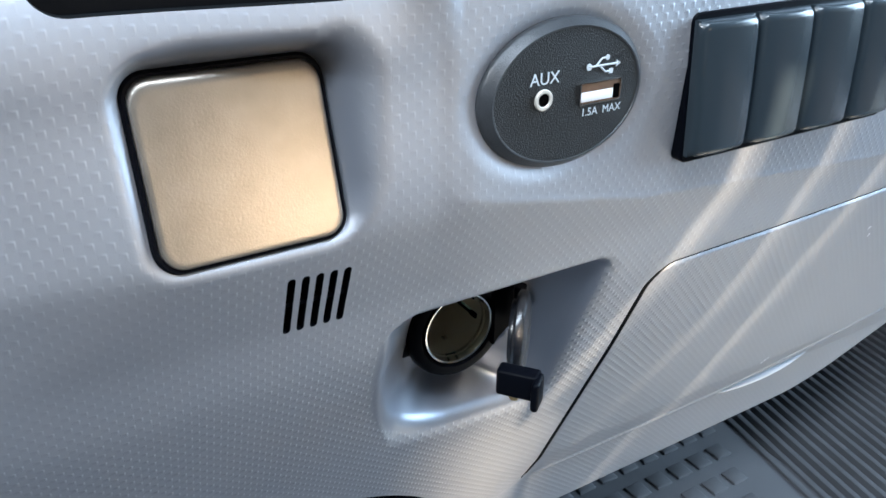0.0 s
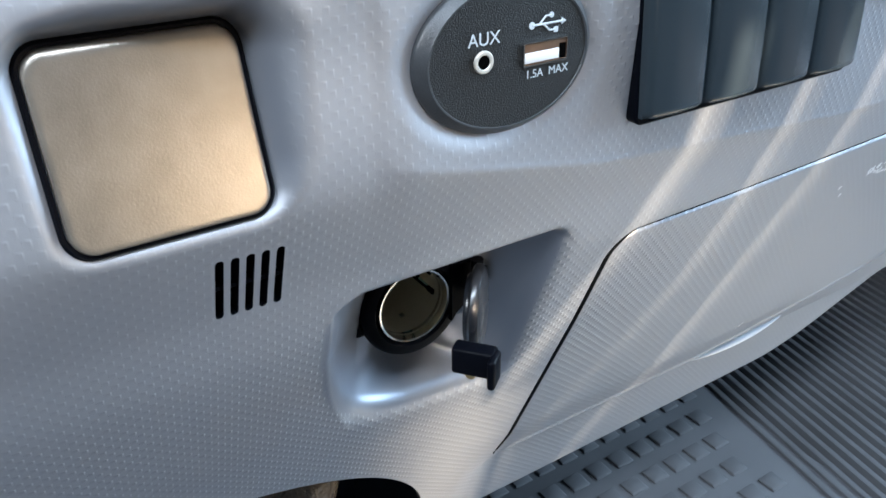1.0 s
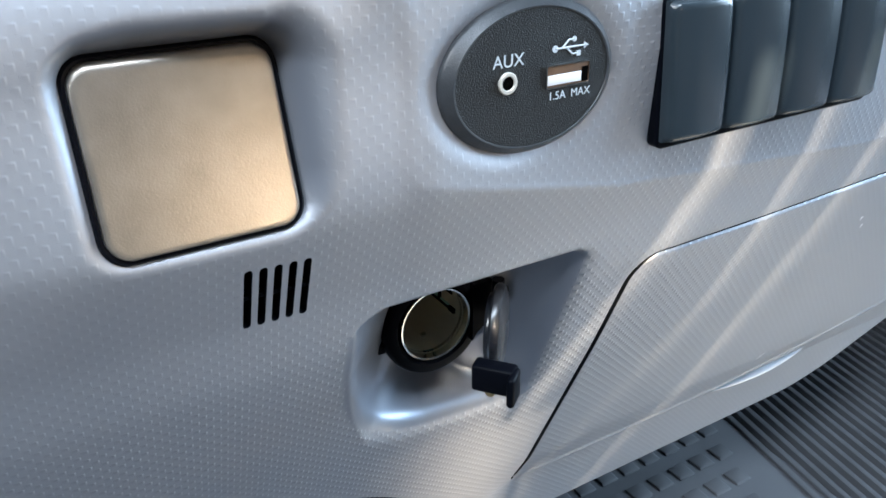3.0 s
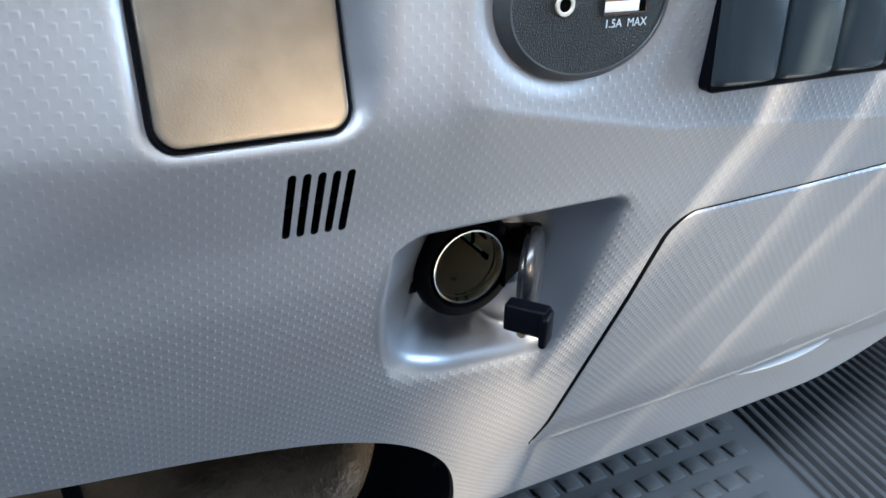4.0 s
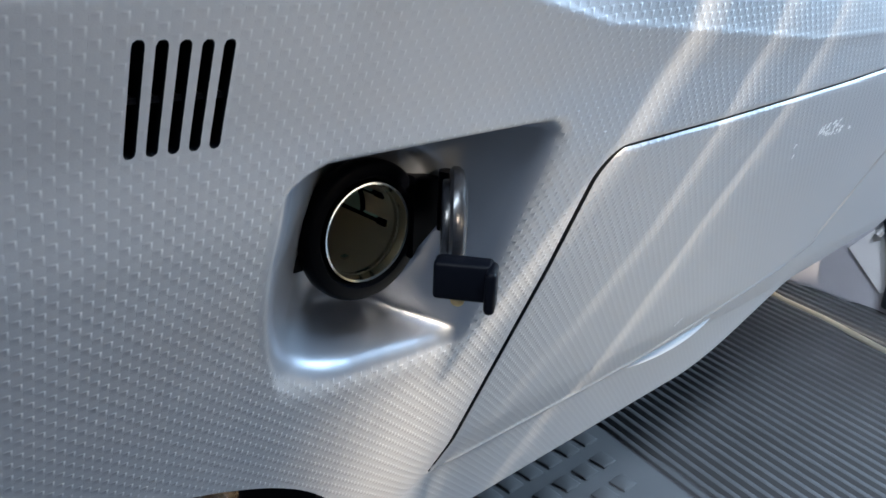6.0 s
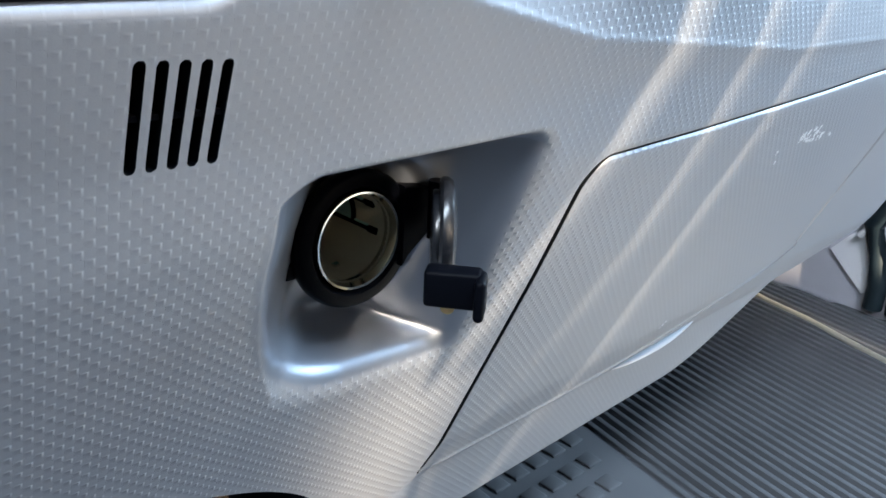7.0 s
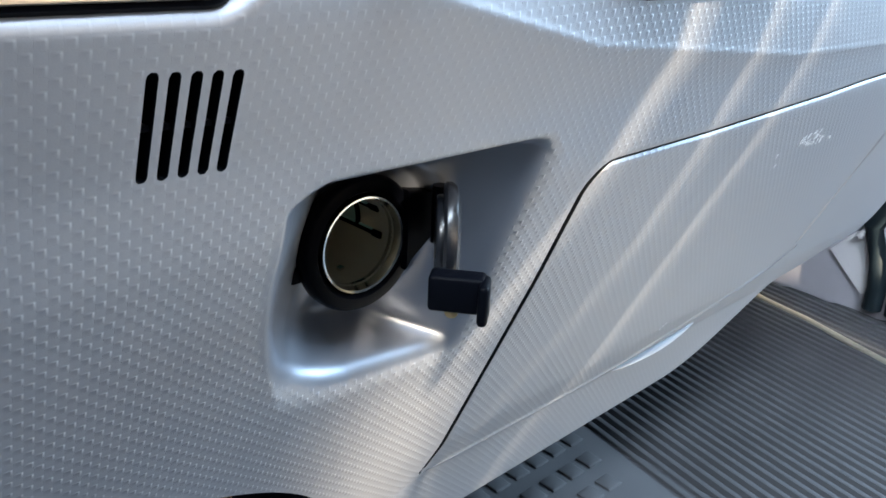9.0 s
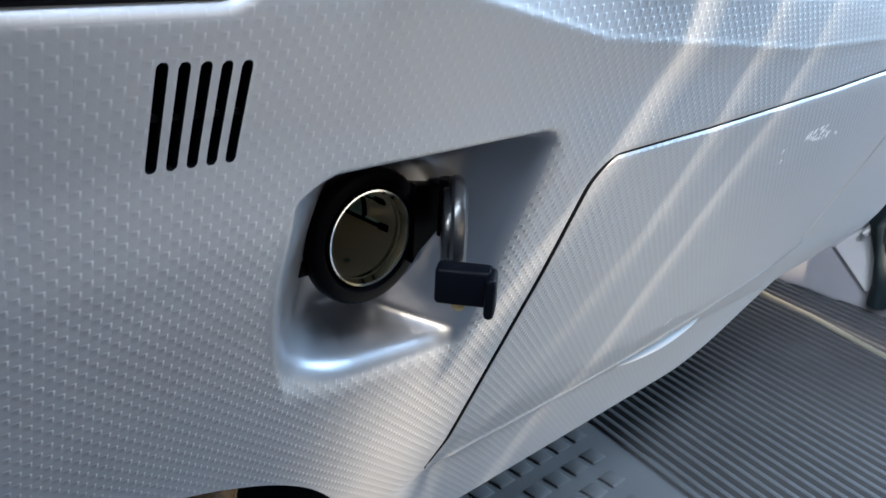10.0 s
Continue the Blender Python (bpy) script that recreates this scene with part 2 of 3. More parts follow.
def rect_sdf(x, z, x0, x1, z0, z1, r):
    qx = np.abs(x - (x0 + x1) / 2) - (x1 - x0) / 2 + r
    qz = np.abs(z - (z0 + z1) / 2) - (z1 - z0) / 2 + r
    return np.hypot(np.maximum(qx, 0), np.maximum(qz, 0)) + np.minimum(np.maximum(qx, qz), 0) - r


LID = (0.0305, 0.0763, 0.5168, 0.5592)
SOCKET = (0.1341, 0.2066, 0.4489)
DISC = (0.1381, 0.163, 0.5431)
RECESS = (0.0850, 0.1800, 0.4085, 0.4812)


def lid_plane(x, z):
    return 0.1655 + 0.305 * (z - 0.518)


def pad_height(x, z):
    """The flatter field round the port and the switches, its distance above its foot, and the lip along that foot."""
    zb = np.interp(x, (0.10, 0.109, 0.177, 0.305, 0.66), (0.519, 0.518, 0.503, 0.491, 0.485))
    lip = 0.0010 * sstep(0.098, 0.112, x)
    t = np.clip((z - zb) / (0.545 - zb), 0, 1)
    base = profile(zb) - lip
    return base + (0.163 - base) * t, z - zb, lip


def recess_left(z):
    return np.interp(z, (0.415, 0.455), (0.0922, 0.0867))


def recess_edges(x, z):
    """Distances inwards from the floor and left edges (as one rounded edge), the right edge and the top edge."""
    z0 = np.interp(x, (0.0935, 0.1077, 0.1306, 0.157, 0.1785), (0.4112, 0.4073, 0.4030, 0.4000, 0.3985))
    left = x - recess_left(z) + 0.001
    lower = smin(left + 0.0012, z - z0 + 0.0022, 0.029)
    arch = rect_sdf(x - recess_left(z), z, 0.0, 0.30, 0.30, RECESS[3], 0.020)
    end = rect_sdf(x, z, 0.0, RECESS[1] + 0.002, 0.30, RECESS[3] - 0.0006, 0.013)
    return lower, left, RECESS[1] + 0.002 - x, -np.maximum(arch, end)


def recess_sdf(x, z):
    lower, left, right, top = recess_edges(x, z)
    return -np.minimum(np.minimum(lower, right), top), lower


def roll_in(v, radius, slope):
    """Depth behind an edge that rolls in on an arc and goes on as a straight slope."""
    c = math.cos(math.atan(slope))
    v = np.maximum(v, 0)
    turn = radius * math.sin(math.atan(slope))
    arc = radius - np.sqrt(np.maximum(radius ** 2 - np.minimum(v, turn) ** 2, 0))
    return np.where(v < turn, arc, radius * (1 - c) + slope * (v - turn))


def recess_height(x, z):
    p = profile(z)
    lower, left, right, top = recess_edges(x, z)
    seat = 0.2175 + 0.03 * (0.45 - z) + 1.0 * soft_rise(0.432 - z) * sstep(0.114, 0.132, x)
    # the far wall slopes in; a round bore for the socket is sunk into it
    wall = p + roll_in(right, 0.016, 0.92)
    r = np.hypot(x - SOCKET[0], z - SOCKET[2])
    turn = np.degrees(np.arctan2(z - SOCKET[2], x - SOCKET[0]))
    shelf = sstep(-30, -12, turn) * sstep(120, 95, turn) * sstep(0.0155, 0.0170, r)
    bore = seat - (seat - 0.2078) * shelf - 2.6 * np.maximum(r - 0.0232 - 0.001 * shelf, 0)
    y = -smin(-wall, -bore, 0.0014)
    y = smin(y, seat, 0.002)
    y = smin(y, p + roll_in(left, 0.018, 1.0), 0.006)
    y = smin(y, p + roll_in(lower, 0.0125, 2.4), 0.008)
    soft = sstep(0.150, 0.178, x)
    roof = roll_in(top, 0.0012, 12.0) * (1 - soft) + roll_in(top, 0.008, 6.0) * soft
    return np.maximum(p, np.minimum(y, p + roof))


def door_foot(x):
    return np.interp(x, (0.20, 0.30, 0.35, 0.40, 0.47, 0.492), (0.3135, 0.3125, 0.3135, 0.3235, 0.341, 0.352))


def seam(x, z):
    """Half the width of the gap round the access panel: a hairline along its foot, widest on its near side."""
    return 0.00016 + 0.0013 * sstep(0.001, 0.006, z - door_foot(x)) * (1 - 0.71 * sstep(0.203, 0.212, x))


def door_sdf(x, z):
    z0 = door_foot(x)
    z1 = np.interp(x, (0.20, 0.264, 0.36, 0.40, 0.50), (0.4655, 0.4668, 0.4705, 0.4730, 0.477))
    flat = rect_sdf(x, (z - z1), 0.2012, 0.4930, -0.30, 0.0, 0.011)
    lower = (z0 - z) * 0.95
    return np.maximum(flat, lower)


def surface(x, z):
    x, z = np.asarray(x, float), np.asarray(z, float)
    beyond = sstep(0.180, 0.210, x)
    start = 0.490 + 0.032 * sstep(-0.010, 0.050, x)
    lean = (0.55 - 0.27 * sstep(0.022, 0.090, x)) * 0.033 / (0.555 - start)
    y = beyond * profile(z) + (1 - beyond) * plain_profile(z) + lean * (soft_rise(z - start) - soft_rise(z - 0.555))
    pad, above, lip = pad_height(x, z)
    y = y - lip * np.exp(np.minimum(above, 0) / 0.012)
    y = np.where(above > 0, y + (pad - y) * sstep(0.1005, 0.1070, x) * sstep(0.0, 0.0025, above), y)
    e = (np.hypot((x - DISC[0]) / 0.0273, (z - DISC[2]) / 0.0202) - 1) * 0.0225
    y = y + 0.0019 * (1 - np.clip((e + 0.0006) / 0.0066, 0, 1)) ** 2
    y = y + 14.0 * np.maximum(z - 0.5560, 0) ** 2 * sstep(0.100, 0.085, x)
    d = rect_sdf(x, z, *LID, 0.006)
    to_right = sstep(LID[1] - 0.014, LID[1] + 0.004, x) * sstep(LID[2] - 0.002, LID[2] + 0.014, z)
    to_top = sstep(LID[3] - 0.006, LID[3] + 0.002, z) * sstep(LID[0] - 0.001, LID[0] + 0.016, x)
    wide = 0.0050 + 0.0072 * np.maximum(to_right, 0.5 * to_top)
    y = y + (lid_plane(x, z) + 0.0009 - y) * (1 - np.clip((d + 0.0004) / wide, 0, 1)) ** 2.4
    y = np.where(recess_sdf(x, z)[0] < 0, recess_height(x, z), y)
    g = door_sdf(x, z)
    # the access panel's edge is rolled in
    y = y + 0.0007 * (1 - np.clip(-g / 0.0032, 0, 1)) ** 2 * (g < 0.0003) * sstep(0.001, 0.008, z - door_foot(x))
    y = y + 0.0009 * sstep(0.0018, 0.0, np.abs(g)) * (seam(x, z) > 0.0003) - 0.0011 * np.exp(-(g / 0.0012) ** 2) * (1 - sstep(0.001, 0.006, z - door_foot(x))) * sstep(0.2, 0.22, x)
    return y


def surf(x, z):
    return float(surface(x, z))


# ---- sheets: a fine grid, trimmed along outlines ----
def axis(stops):
    out = [stops[0][0]]
    for (a, h), (b, _) in zip(stops, stops[1:]):
        n = max(1, round((b - a) / h))
        out += [a + (b - a) * (i + 1) / n for i in range(n)]
    return np.array(out)


def sheet(name, xs, zs, keep, height, rim, materials, choose=None, parent=None, label=""):
    """keep(x, z) > 0 inside; cells that the outline crosses are trimmed on it; rim: how deep the cut edge goes back."""
    X, Z = np.meshgrid(xs, zs, indexing="ij")
    idx = np.arange(X.size).reshape(X.shape)
    a, b, c, d = idx[:-1, :-1].ravel(), idx[1:, :-1].ravel(), idx[1:, 1:].ravel(), idx[:-1, 1:].ravel()
    tris = np.concatenate((np.stack((a, b, c), 1), np.stack((a, c, d), 1)))
    px, pz = X.ravel(), Z.ravel()
    k = keep(px, pz)
    inside = (k[tris] > 0).sum(1)
    whole = tris[inside == 3]
    cut = tris[(inside > 0) & (inside < 3)]
    ex, ez, polys, rims, made = [], [], [], [], {}

    def cross(i, j):
        key = (min(i, j), max(i, j))
        if key not in made:
            t = k[i] / (k[i] - k[j])
            made[key] = px.size + len(ex)
            ex.append(px[i] + t * (px[j] - px[i]))
            ez.append(pz[i] + t * (pz[j] - pz[i]))
        return made[key]

    for tri in cut.tolist():
        poly, ends = [], []
        for i, j in zip(tri, tri[1:] + tri[:1]):
            if k[i] > 0:
                poly.append(i)
            if (k[i] > 0) != (k[j] > 0):
                m = cross(i, j)
                poly.append(m)
                ends.append((m, k[i] > 0))
        polys.append(poly)
        if len(ends) == 2:
            (m0, out0), (m1, _) = ends
            rims.append((m0, m1) if out0 else (m1, m0))
    gx, gz = np.concatenate((px, ex)), np.concatenate((pz, ez))
    gy = height(gx, gz)
    used = np.zeros(gx.size, bool)
    used[whole.ravel()] = True
    for p in polys:
        used[p] = True
    remap = np.cumsum(used) - 1
    verts = np.stack((gx, gy, gz), 1)[used]
    faces = remap[whole].tolist() + [[int(remap[i]) for i in p] for p in polys]
    extra, twin = [], {}

    def back(i):
        if i not in twin:
            n = len(verts) + len(extra)
            extra.append((gx[i], gy[i], gz[i]))
            extra.append((gx[i], gy[i] + rim, gz[i]))
            twin[i] = n
        return twin[i]
    if rim:
        for i, j in rims:
            p, q = back(i), back(j)
            faces.append([p, p + 1, q + 1, q])
    body = len(polys) + len(whole)
    me = bpy.data.meshes.new(name)
    me.from_pydata(np.concatenate((verts, np.array(extra).reshape(-1, 3))).tolist(), [], faces)
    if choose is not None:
        blank = me.attributes.new("smooth_shaded", "FLOAT", "POINT")
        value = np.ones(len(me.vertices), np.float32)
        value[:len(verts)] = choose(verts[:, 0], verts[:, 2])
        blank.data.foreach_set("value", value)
    if len(materials) > 1:
        me.polygons.foreach_set("material_index", np.repeat((0, 1), (body, len(faces) - body)).astype(np.int32))
    me.update()
    return link(name, me, materials, parent, label)


SLOTS = [(0.06125 + 0.00375 * i, 0.4878 - 0.00012 * i, 0.5077 - 0.0002 * i) for i in range(5)]


CUP_X = (-0.16, -0.05, -0.0146, -0.0015, 0.0136, 0.030, 0.0477, 0.067, 0.089, 0.1115, 0.1288, 0.1442, 0.1552, 0.1625, 0.1685, 0.1708, 0.1712)
CUP_Z = (0.447, 0.4180, 0.4085, 0.4052, 0.4021, 0.3989, 0.3946, 0.3890, 0.3810, 0.3686, 0.3550, 0.3376, 0.3190, 0.2994, 0.2790, 0.2620, 0.245)


# the outline of the knee opening, rounded between its turning points
_run = np.concatenate(((0,), np.cumsum(np.hypot(np.diff(CUP_X), np.diff(CUP_Z)))))
_cs = np.linspace(0, _run[-1], 160)
_ck = np.exp(-0.5 * (np.arange(-9, 10) / 3.0) ** 2)
_cup = []
for _row in (CUP_X, CUP_Z):
    _v = np.interp(_cs, _run, _row)
    _ends = np.concatenate((2 * _v[0] - _v[9:0:-1], _v, 2 * _v[-1] - _v[-2:-11:-1]))
    _cup.append(np.convolve(_ends, _ck / _ck.sum(), mode="valid"))
CUP_X, CUP_Z = np.maximum.accumulate(_cup[0]), _cup[1]

_fx = np.linspace(0.10, 0.70, 601)
_fz = np.interp(_fx, (0.16, 0.45, 0.48, 0.516, 0.545, 0.60, 0.645), (0.259, 0.259, 0.268, 0.290, 0.308, 0.3186, 0.3215))
_fk = np.exp(-0.5 * (np.arange(-30, 31) / 9.0) ** 2)
_fz = np.convolve(np.pad(_fz, 30, mode="edge"), _fk / _fk.sum(), mode="valid")


def keep_panel(x, z):
    cup = math.inf
    edge = list(zip(CUP_X, CUP_Z))
    for (xa, za), (xb, zb) in zip(edge, edge[1:]):
        l = math.hypot(xb - xa, zb - za)
        t = np.clip(((x - xa) * (xb - xa) + (z - za) * (zb - za)) / l ** 2, 0, 1)
        cup = np.minimum(cup, np.hypot(x - xa - t * (xb - xa), z - za - t * (zb - za)))
    cup = np.where((z > np.interp(x, CUP_X, CUP_Z)) | (x > CUP_X[-1]), cup, -cup)
    foot = z - np.interp(x, _fx, _fz)
    k = np.minimum(np.minimum(cup, foot), 0.653 - x)
    for x0, z0, z1 in SLOTS:
        k = np.minimum(k, rect_sdf(x, z, x0 - 0.00105, x0 + 0.00105, z0, z1, 0.001))
    k = np.minimum(k, rect_sdf(x, z, 0.0165, 0.085, 0.5714, 0.66, 0.008))
    k = np.minimum(k, rect_sdf(x, z, 0.1035, 0.175, 0.5705, 0.66, 0.002))
    k = np.minimum(k, np.hypot(x - SOCKET[0], z - SOCKET[2]) - 0.0150)
    return np.minimum(k, door_sdf(x, z) - seam(x, z))


XS = axis(((-0.16, 0.003), (0.0, 0.0007), (0.29, 0.0014), (0.66, 0.002)))
ZG = axis(((0.25, 0.0014), (0.40, 0.0007), (0.585, 0.002), (0.66, 0.002)))


def smooth_shaded_zone(x, z):
    """1 where smooth moulding is painted darker for shade: inside the recess and beside the lid."""
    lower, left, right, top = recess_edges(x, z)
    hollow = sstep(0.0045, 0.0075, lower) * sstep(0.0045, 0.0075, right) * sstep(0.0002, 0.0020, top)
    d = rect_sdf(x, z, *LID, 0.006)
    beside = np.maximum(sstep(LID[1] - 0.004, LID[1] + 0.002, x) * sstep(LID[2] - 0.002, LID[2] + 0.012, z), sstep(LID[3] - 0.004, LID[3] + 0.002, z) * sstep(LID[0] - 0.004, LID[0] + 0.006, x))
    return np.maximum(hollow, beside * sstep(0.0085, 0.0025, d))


dashboard = empty("dashboard")
tagged(dashboard, "silver-grey embossed plastic lower dashboard with an open socket recess", "dashboard", kind="structure")
# the second material paints the cut edges dark, as shade in the gaps
sheet("fascia", XS, ZG, keep_panel, surface, 0.004, [M_PANEL, M_GAP_SHADE], smooth_shaded_zone, dashboard)
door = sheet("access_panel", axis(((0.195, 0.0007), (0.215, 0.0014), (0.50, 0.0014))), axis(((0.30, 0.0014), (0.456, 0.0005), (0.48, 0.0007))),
             lambda x, z: -seam(x, z) - 0.00003 - door_sdf(x, z), surface, 0.004, [M_PANEL, M_GAP_SHADE], lambda x, z: 0 * x, dashboard, "flush silver access panel")
# a dark skin behind the gaps
sheet("backing", axis(((-0.16, 0.008), (0.655, 0.008))), axis(((0.25, 0.008), (0.62, 0.008))),
      lambda x, z: np.minimum(np.where(x > 0.171, z - 0.27, z - 0.45), 0.6 - x) * 1.0 + np.where(recess_sdf(x, z)[0] < 0.02, -1.0, 0.0),
      lambda x, z: profile(z) + 0.030, 0.0, [M_DARK], None, dashboard)

# ---- things set into the dashboard ----
def coin_box():
    base = empty("coin_box")
    tagged(base, "square champagne metallic lid with black edge in the dashboard", "storage lid")
    x0, x1, z0, z1 = LID
    o = lambda g, r, t=0.0: rounded(x0 + g, x1 - g, z0 + g, z1 - g - t, r)
    part("frame", stack([(o(0.0, 0.006), 0.004), (o(0.0, 0.006), 0.0), (o(0.0006, 0.0057), -0.0008), (o(0.0013, 0.0052), -0.0006), (o(0.0013, 0.0052), 0.003)], lid_plane), M_BLACK, base, "thin black rim")
    part("lid", stack([(o(0.0015, 0.0050), 0.003), (o(0.0015, 0.0050), -0.0012), (o(0.0016, 0.0049, 0.0002), -0.0016), (o(0.0018, 0.0048, 0.0006), -0.0019), (o(0.0021, 0.0046, 0.0009), -0.0020), (o(0.0030, 0.0040, 0.0010), -0.0020), (o(0.008, 0.002, 0.001), -0.0020)], lid_plane), M_LID, base, "champagne metallic face")
    return base


coin_box()


def text(name, words, size, place, mat, parent):
    cu = bpy.data.curves.new(name, "FONT")
    cu.body, cu.size, cu.extrude, cu.align_x = words, size, 0.00005, "CENTER"
    tmp = new(name + "_curve", cu)
    me = bpy.data.meshes.new_from_object(tmp)
    bpy.data.objects.remove(tmp)
    ob = link(name, me, mat, parent, smooth=False)
    ob.matrix_basis = pose(*place, 90, 0, 0)
    return ob


def media_port():
    base = empty("media_port")
    tagged(base, "oval charcoal plastic audio and USB port in the dashboard", "socket panel")
    c = DISC
    face = part("bezel", lathe([(0.90, 0.004), (0.90, -0.0012), (0.880, -0.00155), (0.860, -0.0015), (0.5, -0.0015), (0.0005, -0.0015)], c, rx=0.0273, rz=0.0202, n=96), M_DISC, base)
    part("ring", lathe([(0.985, 0.005), (0.985, 0.0009), (0.979, 0.0005), (0.965, 0.0), (0.90, -0.0013), (0.885, -0.00175), (0.868, -0.0017), (0.860, -0.0014)], c, rx=0.0273, rz=0.0202, n=96), M_DISCRING, base, "worn satin chamfered ring, painted lighter as if lit")
    y = c[1] - 0.0016
    text("print", "AUX", 0.0045, (0.1299, y, 0.5471), M_PRINT, face)
    text("print", "1.5A  MAX", 0.0030, (0.1494, y, 0.5367), M_PRINT, face)
    # trident mark
    my, mz, mx = y, 0.5497, 0.1488
    part("print", tube([(mx - 0.0045, my, mz), (mx + 0.0048, my, mz)], 0.00028, 6), M_PRINT, face)
    part("print", tube([(mx - 0.0025, my, mz), (mx - 0.0005, my, mz + 0.0019), (mx + 0.0012, my, mz + 0.0019)], 0.00026, 6), M_PRINT, face)
    part("print", tube([(mx - 0.0012, my, mz), (mx + 0.0008, my, mz - 0.0018), (mx + 0.0024, my, mz - 0.0018)], 0.00026, 6), M_PRINT, face)
    part("print", lathe([(0.0009, 0.0002), (0.0009, -0.0001), (0.0001, -0.0001)], (mx - 0.0047, my, mz), n=16), M_PRINT, face)
    part("print", lathe([(0.0007, 0.0002), (0.0007, -0.0001), (0.0001, -0.0001)], (mx + 0.0013, my, mz + 0.0019), n=16), M_PRINT, face)
    part("print", box(mx + 0.0022, mx + 0.0035, my - 0.0001, my + 0.0002, mz - 0.0025, mz - 0.0012), M_PRINT, face)
    part("print", lathe([(0.0010, 0.0002), (0.0010, -0.0001), (0.0001, -0.0001)], (mx + 0.0050, my, mz), n=3), M_PRINT, face)
    jack = part("jack", lathe([(0.0028, 0.0005), (0.0028, -0.0003), (0.0026, -0.0005), (0.0019, -0.0005), (0.00172, -0.0003), (0.00172, 0.0004)], (0.1297, y, 0.5431), n=40), M_RING, base, "pale nickel jack ring")
    part("hole", lathe([(0.00178, -0.0002), (0.0001, -0.0002)], (0.1297, y, 0.5431), n=28), M_HOLE, jack)
    u0, u1, v0, v1 = 0.1416, 0.1554, 0.5398, 0.5456
    hole = part("usb_well", stack([(rounded(u0, u1, v0, v1, 0.0004, 3), -0.00005), (rounded(u0 + 0.0002, u1 - 0.0002, v0 + 0.0002, v1 - 0.0002, 0.0003, 3), -0.0001)], lambda x, z: y), M_COPPER, base, "shadowed copper-brown port well")
    part("usb_shell", stack([(rounded(u0 - 0.0001, u1 + 0.0001, v0 - 0.0001, v1 + 0.0001, 0.0006, 3), 0.0002), (rounded(u0 - 0.0001, u1 + 0.0001, v0 - 0.0001, v1 + 0.0001, 0.0006, 3), -0.0004), (rounded(u0 + 0.0002, u1 - 0.0001, v0 + 0.0004, v1 - 0.00015, 0.0004, 3), -0.0004), (rounded(u0 + 0.0002, u1 - 0.0001, v0 + 0.0004, v1 - 0.00015, 0.0004, 3), 0.0001)], lambda x, z: y, cap=False), M_CHROME, hole, "nickel port shell")
    part("tongue", box(u0 + 0.0003, u1 - 0.0026, y - 0.0004, y - 0.0001, 0.5406, 0.5432, 0.0002), M_WHITE, hole, "white contact tongue")
    part("gap", box(u1 - 0.0024, u1 - 0.0004, y - 0.0003, y - 0.0001, v0 + 0.0006, v1 - 0.0014), M_HOLE, hole)
    return base


media_port()


def rocker(x0, x1, z0, z1):
    """A blank switch cap: rolled edges and a face that swells across its width."""
    bm = bmesh.new()
    n = 26
    ts = np.sin(np.linspace(-0.5, 0.5, n) * math.pi)
    rows = []
    for u in ts:
        row = []
        for v in ts:
            x, z = (x0 + x1) / 2 + u * (x1 - x0) / 2, (z0 + z1) / 2 + v * (z1 - z0) / 2
            d = float(np.clip(-rect_sdf(x, z, x0, x1, z0, z1, 0.0026) / 0.0017, 0, 1))
            h = 0.0036 + 0.0021 * math.sqrt(1 - (1 - d) ** 2) + 0.0013 * (1 - u * u) + 0.0004 * (1 - v * v)
            row.append(bm.verts.new((x + 0.07 * (0.5605 - z), 0.1645 - h, z)))
        rows.append(row)
    for a, b in zip(rows, rows[1:]):
        for i in range(n - 1):
            bm.faces.new((a[i], b[i], b[i + 1], a[i + 1]))
    edges = [e for e in bm.edges if len(e.link_faces) == 1]
    ex = bmesh.ops.extrude_edge_only(bm, edges=edges)
    for v in ex["geom"]:
        if isinstance(v, bmesh.types.BMVert):
            v.co.y = 0.1622
    bmesh.ops.recalc_face_normals(bm, faces=bm.faces)
    return bm


def switch_bank():
    base = empty("switch_bank")
    tagged(base, "black bezel with four blank slate-grey switches", "switch bank")
    def pad(x, z):
        return 0.1645
    def leaning(pts):
        return [(x + 0.07 * (0.5605 - z), z) for x, z in pts]
    part("bezel", stack([(leaning(rounded(0.1808, 0.2798, 0.5148, 0.5598, 0.003, 5)), 0.006), (leaning(rounded(0.1808, 0.2798, 0.5148, 0.5598, 0.003, 5)), -0.0014), (leaning(rounded(0.1814, 0.2792, 0.5154, 0.5593, 0.0025, 5)), -0.0020)], pad), M_BLACK, base)
    for i in range(4):
        x0 = 0.1815 + 0.0245 * i
        x1 = x0 + 0.0232
        part("switch", rocker(x0, x1, 0.5176, 0.5578), M_SWITCH, base)
    return base


switch_bank()


def dimmer_knob():
    base = empty("knob")
    tagged(base, "small dark grey rounded knob on the dashboard", "knob")
    part("cap", stack([(rounded(0.2935, 0.3135, 0.5385, 0.5580, 0.006), 0.004), (rounded(0.2935, 0.3135, 0.5385, 0.5580, 0.006), -0.006), (rounded(0.2945, 0.3125, 0.5395, 0.5570, 0.0055), -0.0085), (rounded(0.297, 0.310, 0.542, 0.5545, 0.004), -0.0092)], lambda x, z: 0.163), M_SWITCH, base)
    part("collar", stack([(rounded(0.292, 0.315, 0.537, 0.5595, 0.007), 0.004), (rounded(0.292, 0.315, 0.537, 0.5595, 0.007), -0.001), (rounded(0.2935, 0.3135, 0.5385, 0.558, 0.006), -0.0012)], lambda x, z: 0.163), M_BLACK, base)
    return base


dimmer_knob()


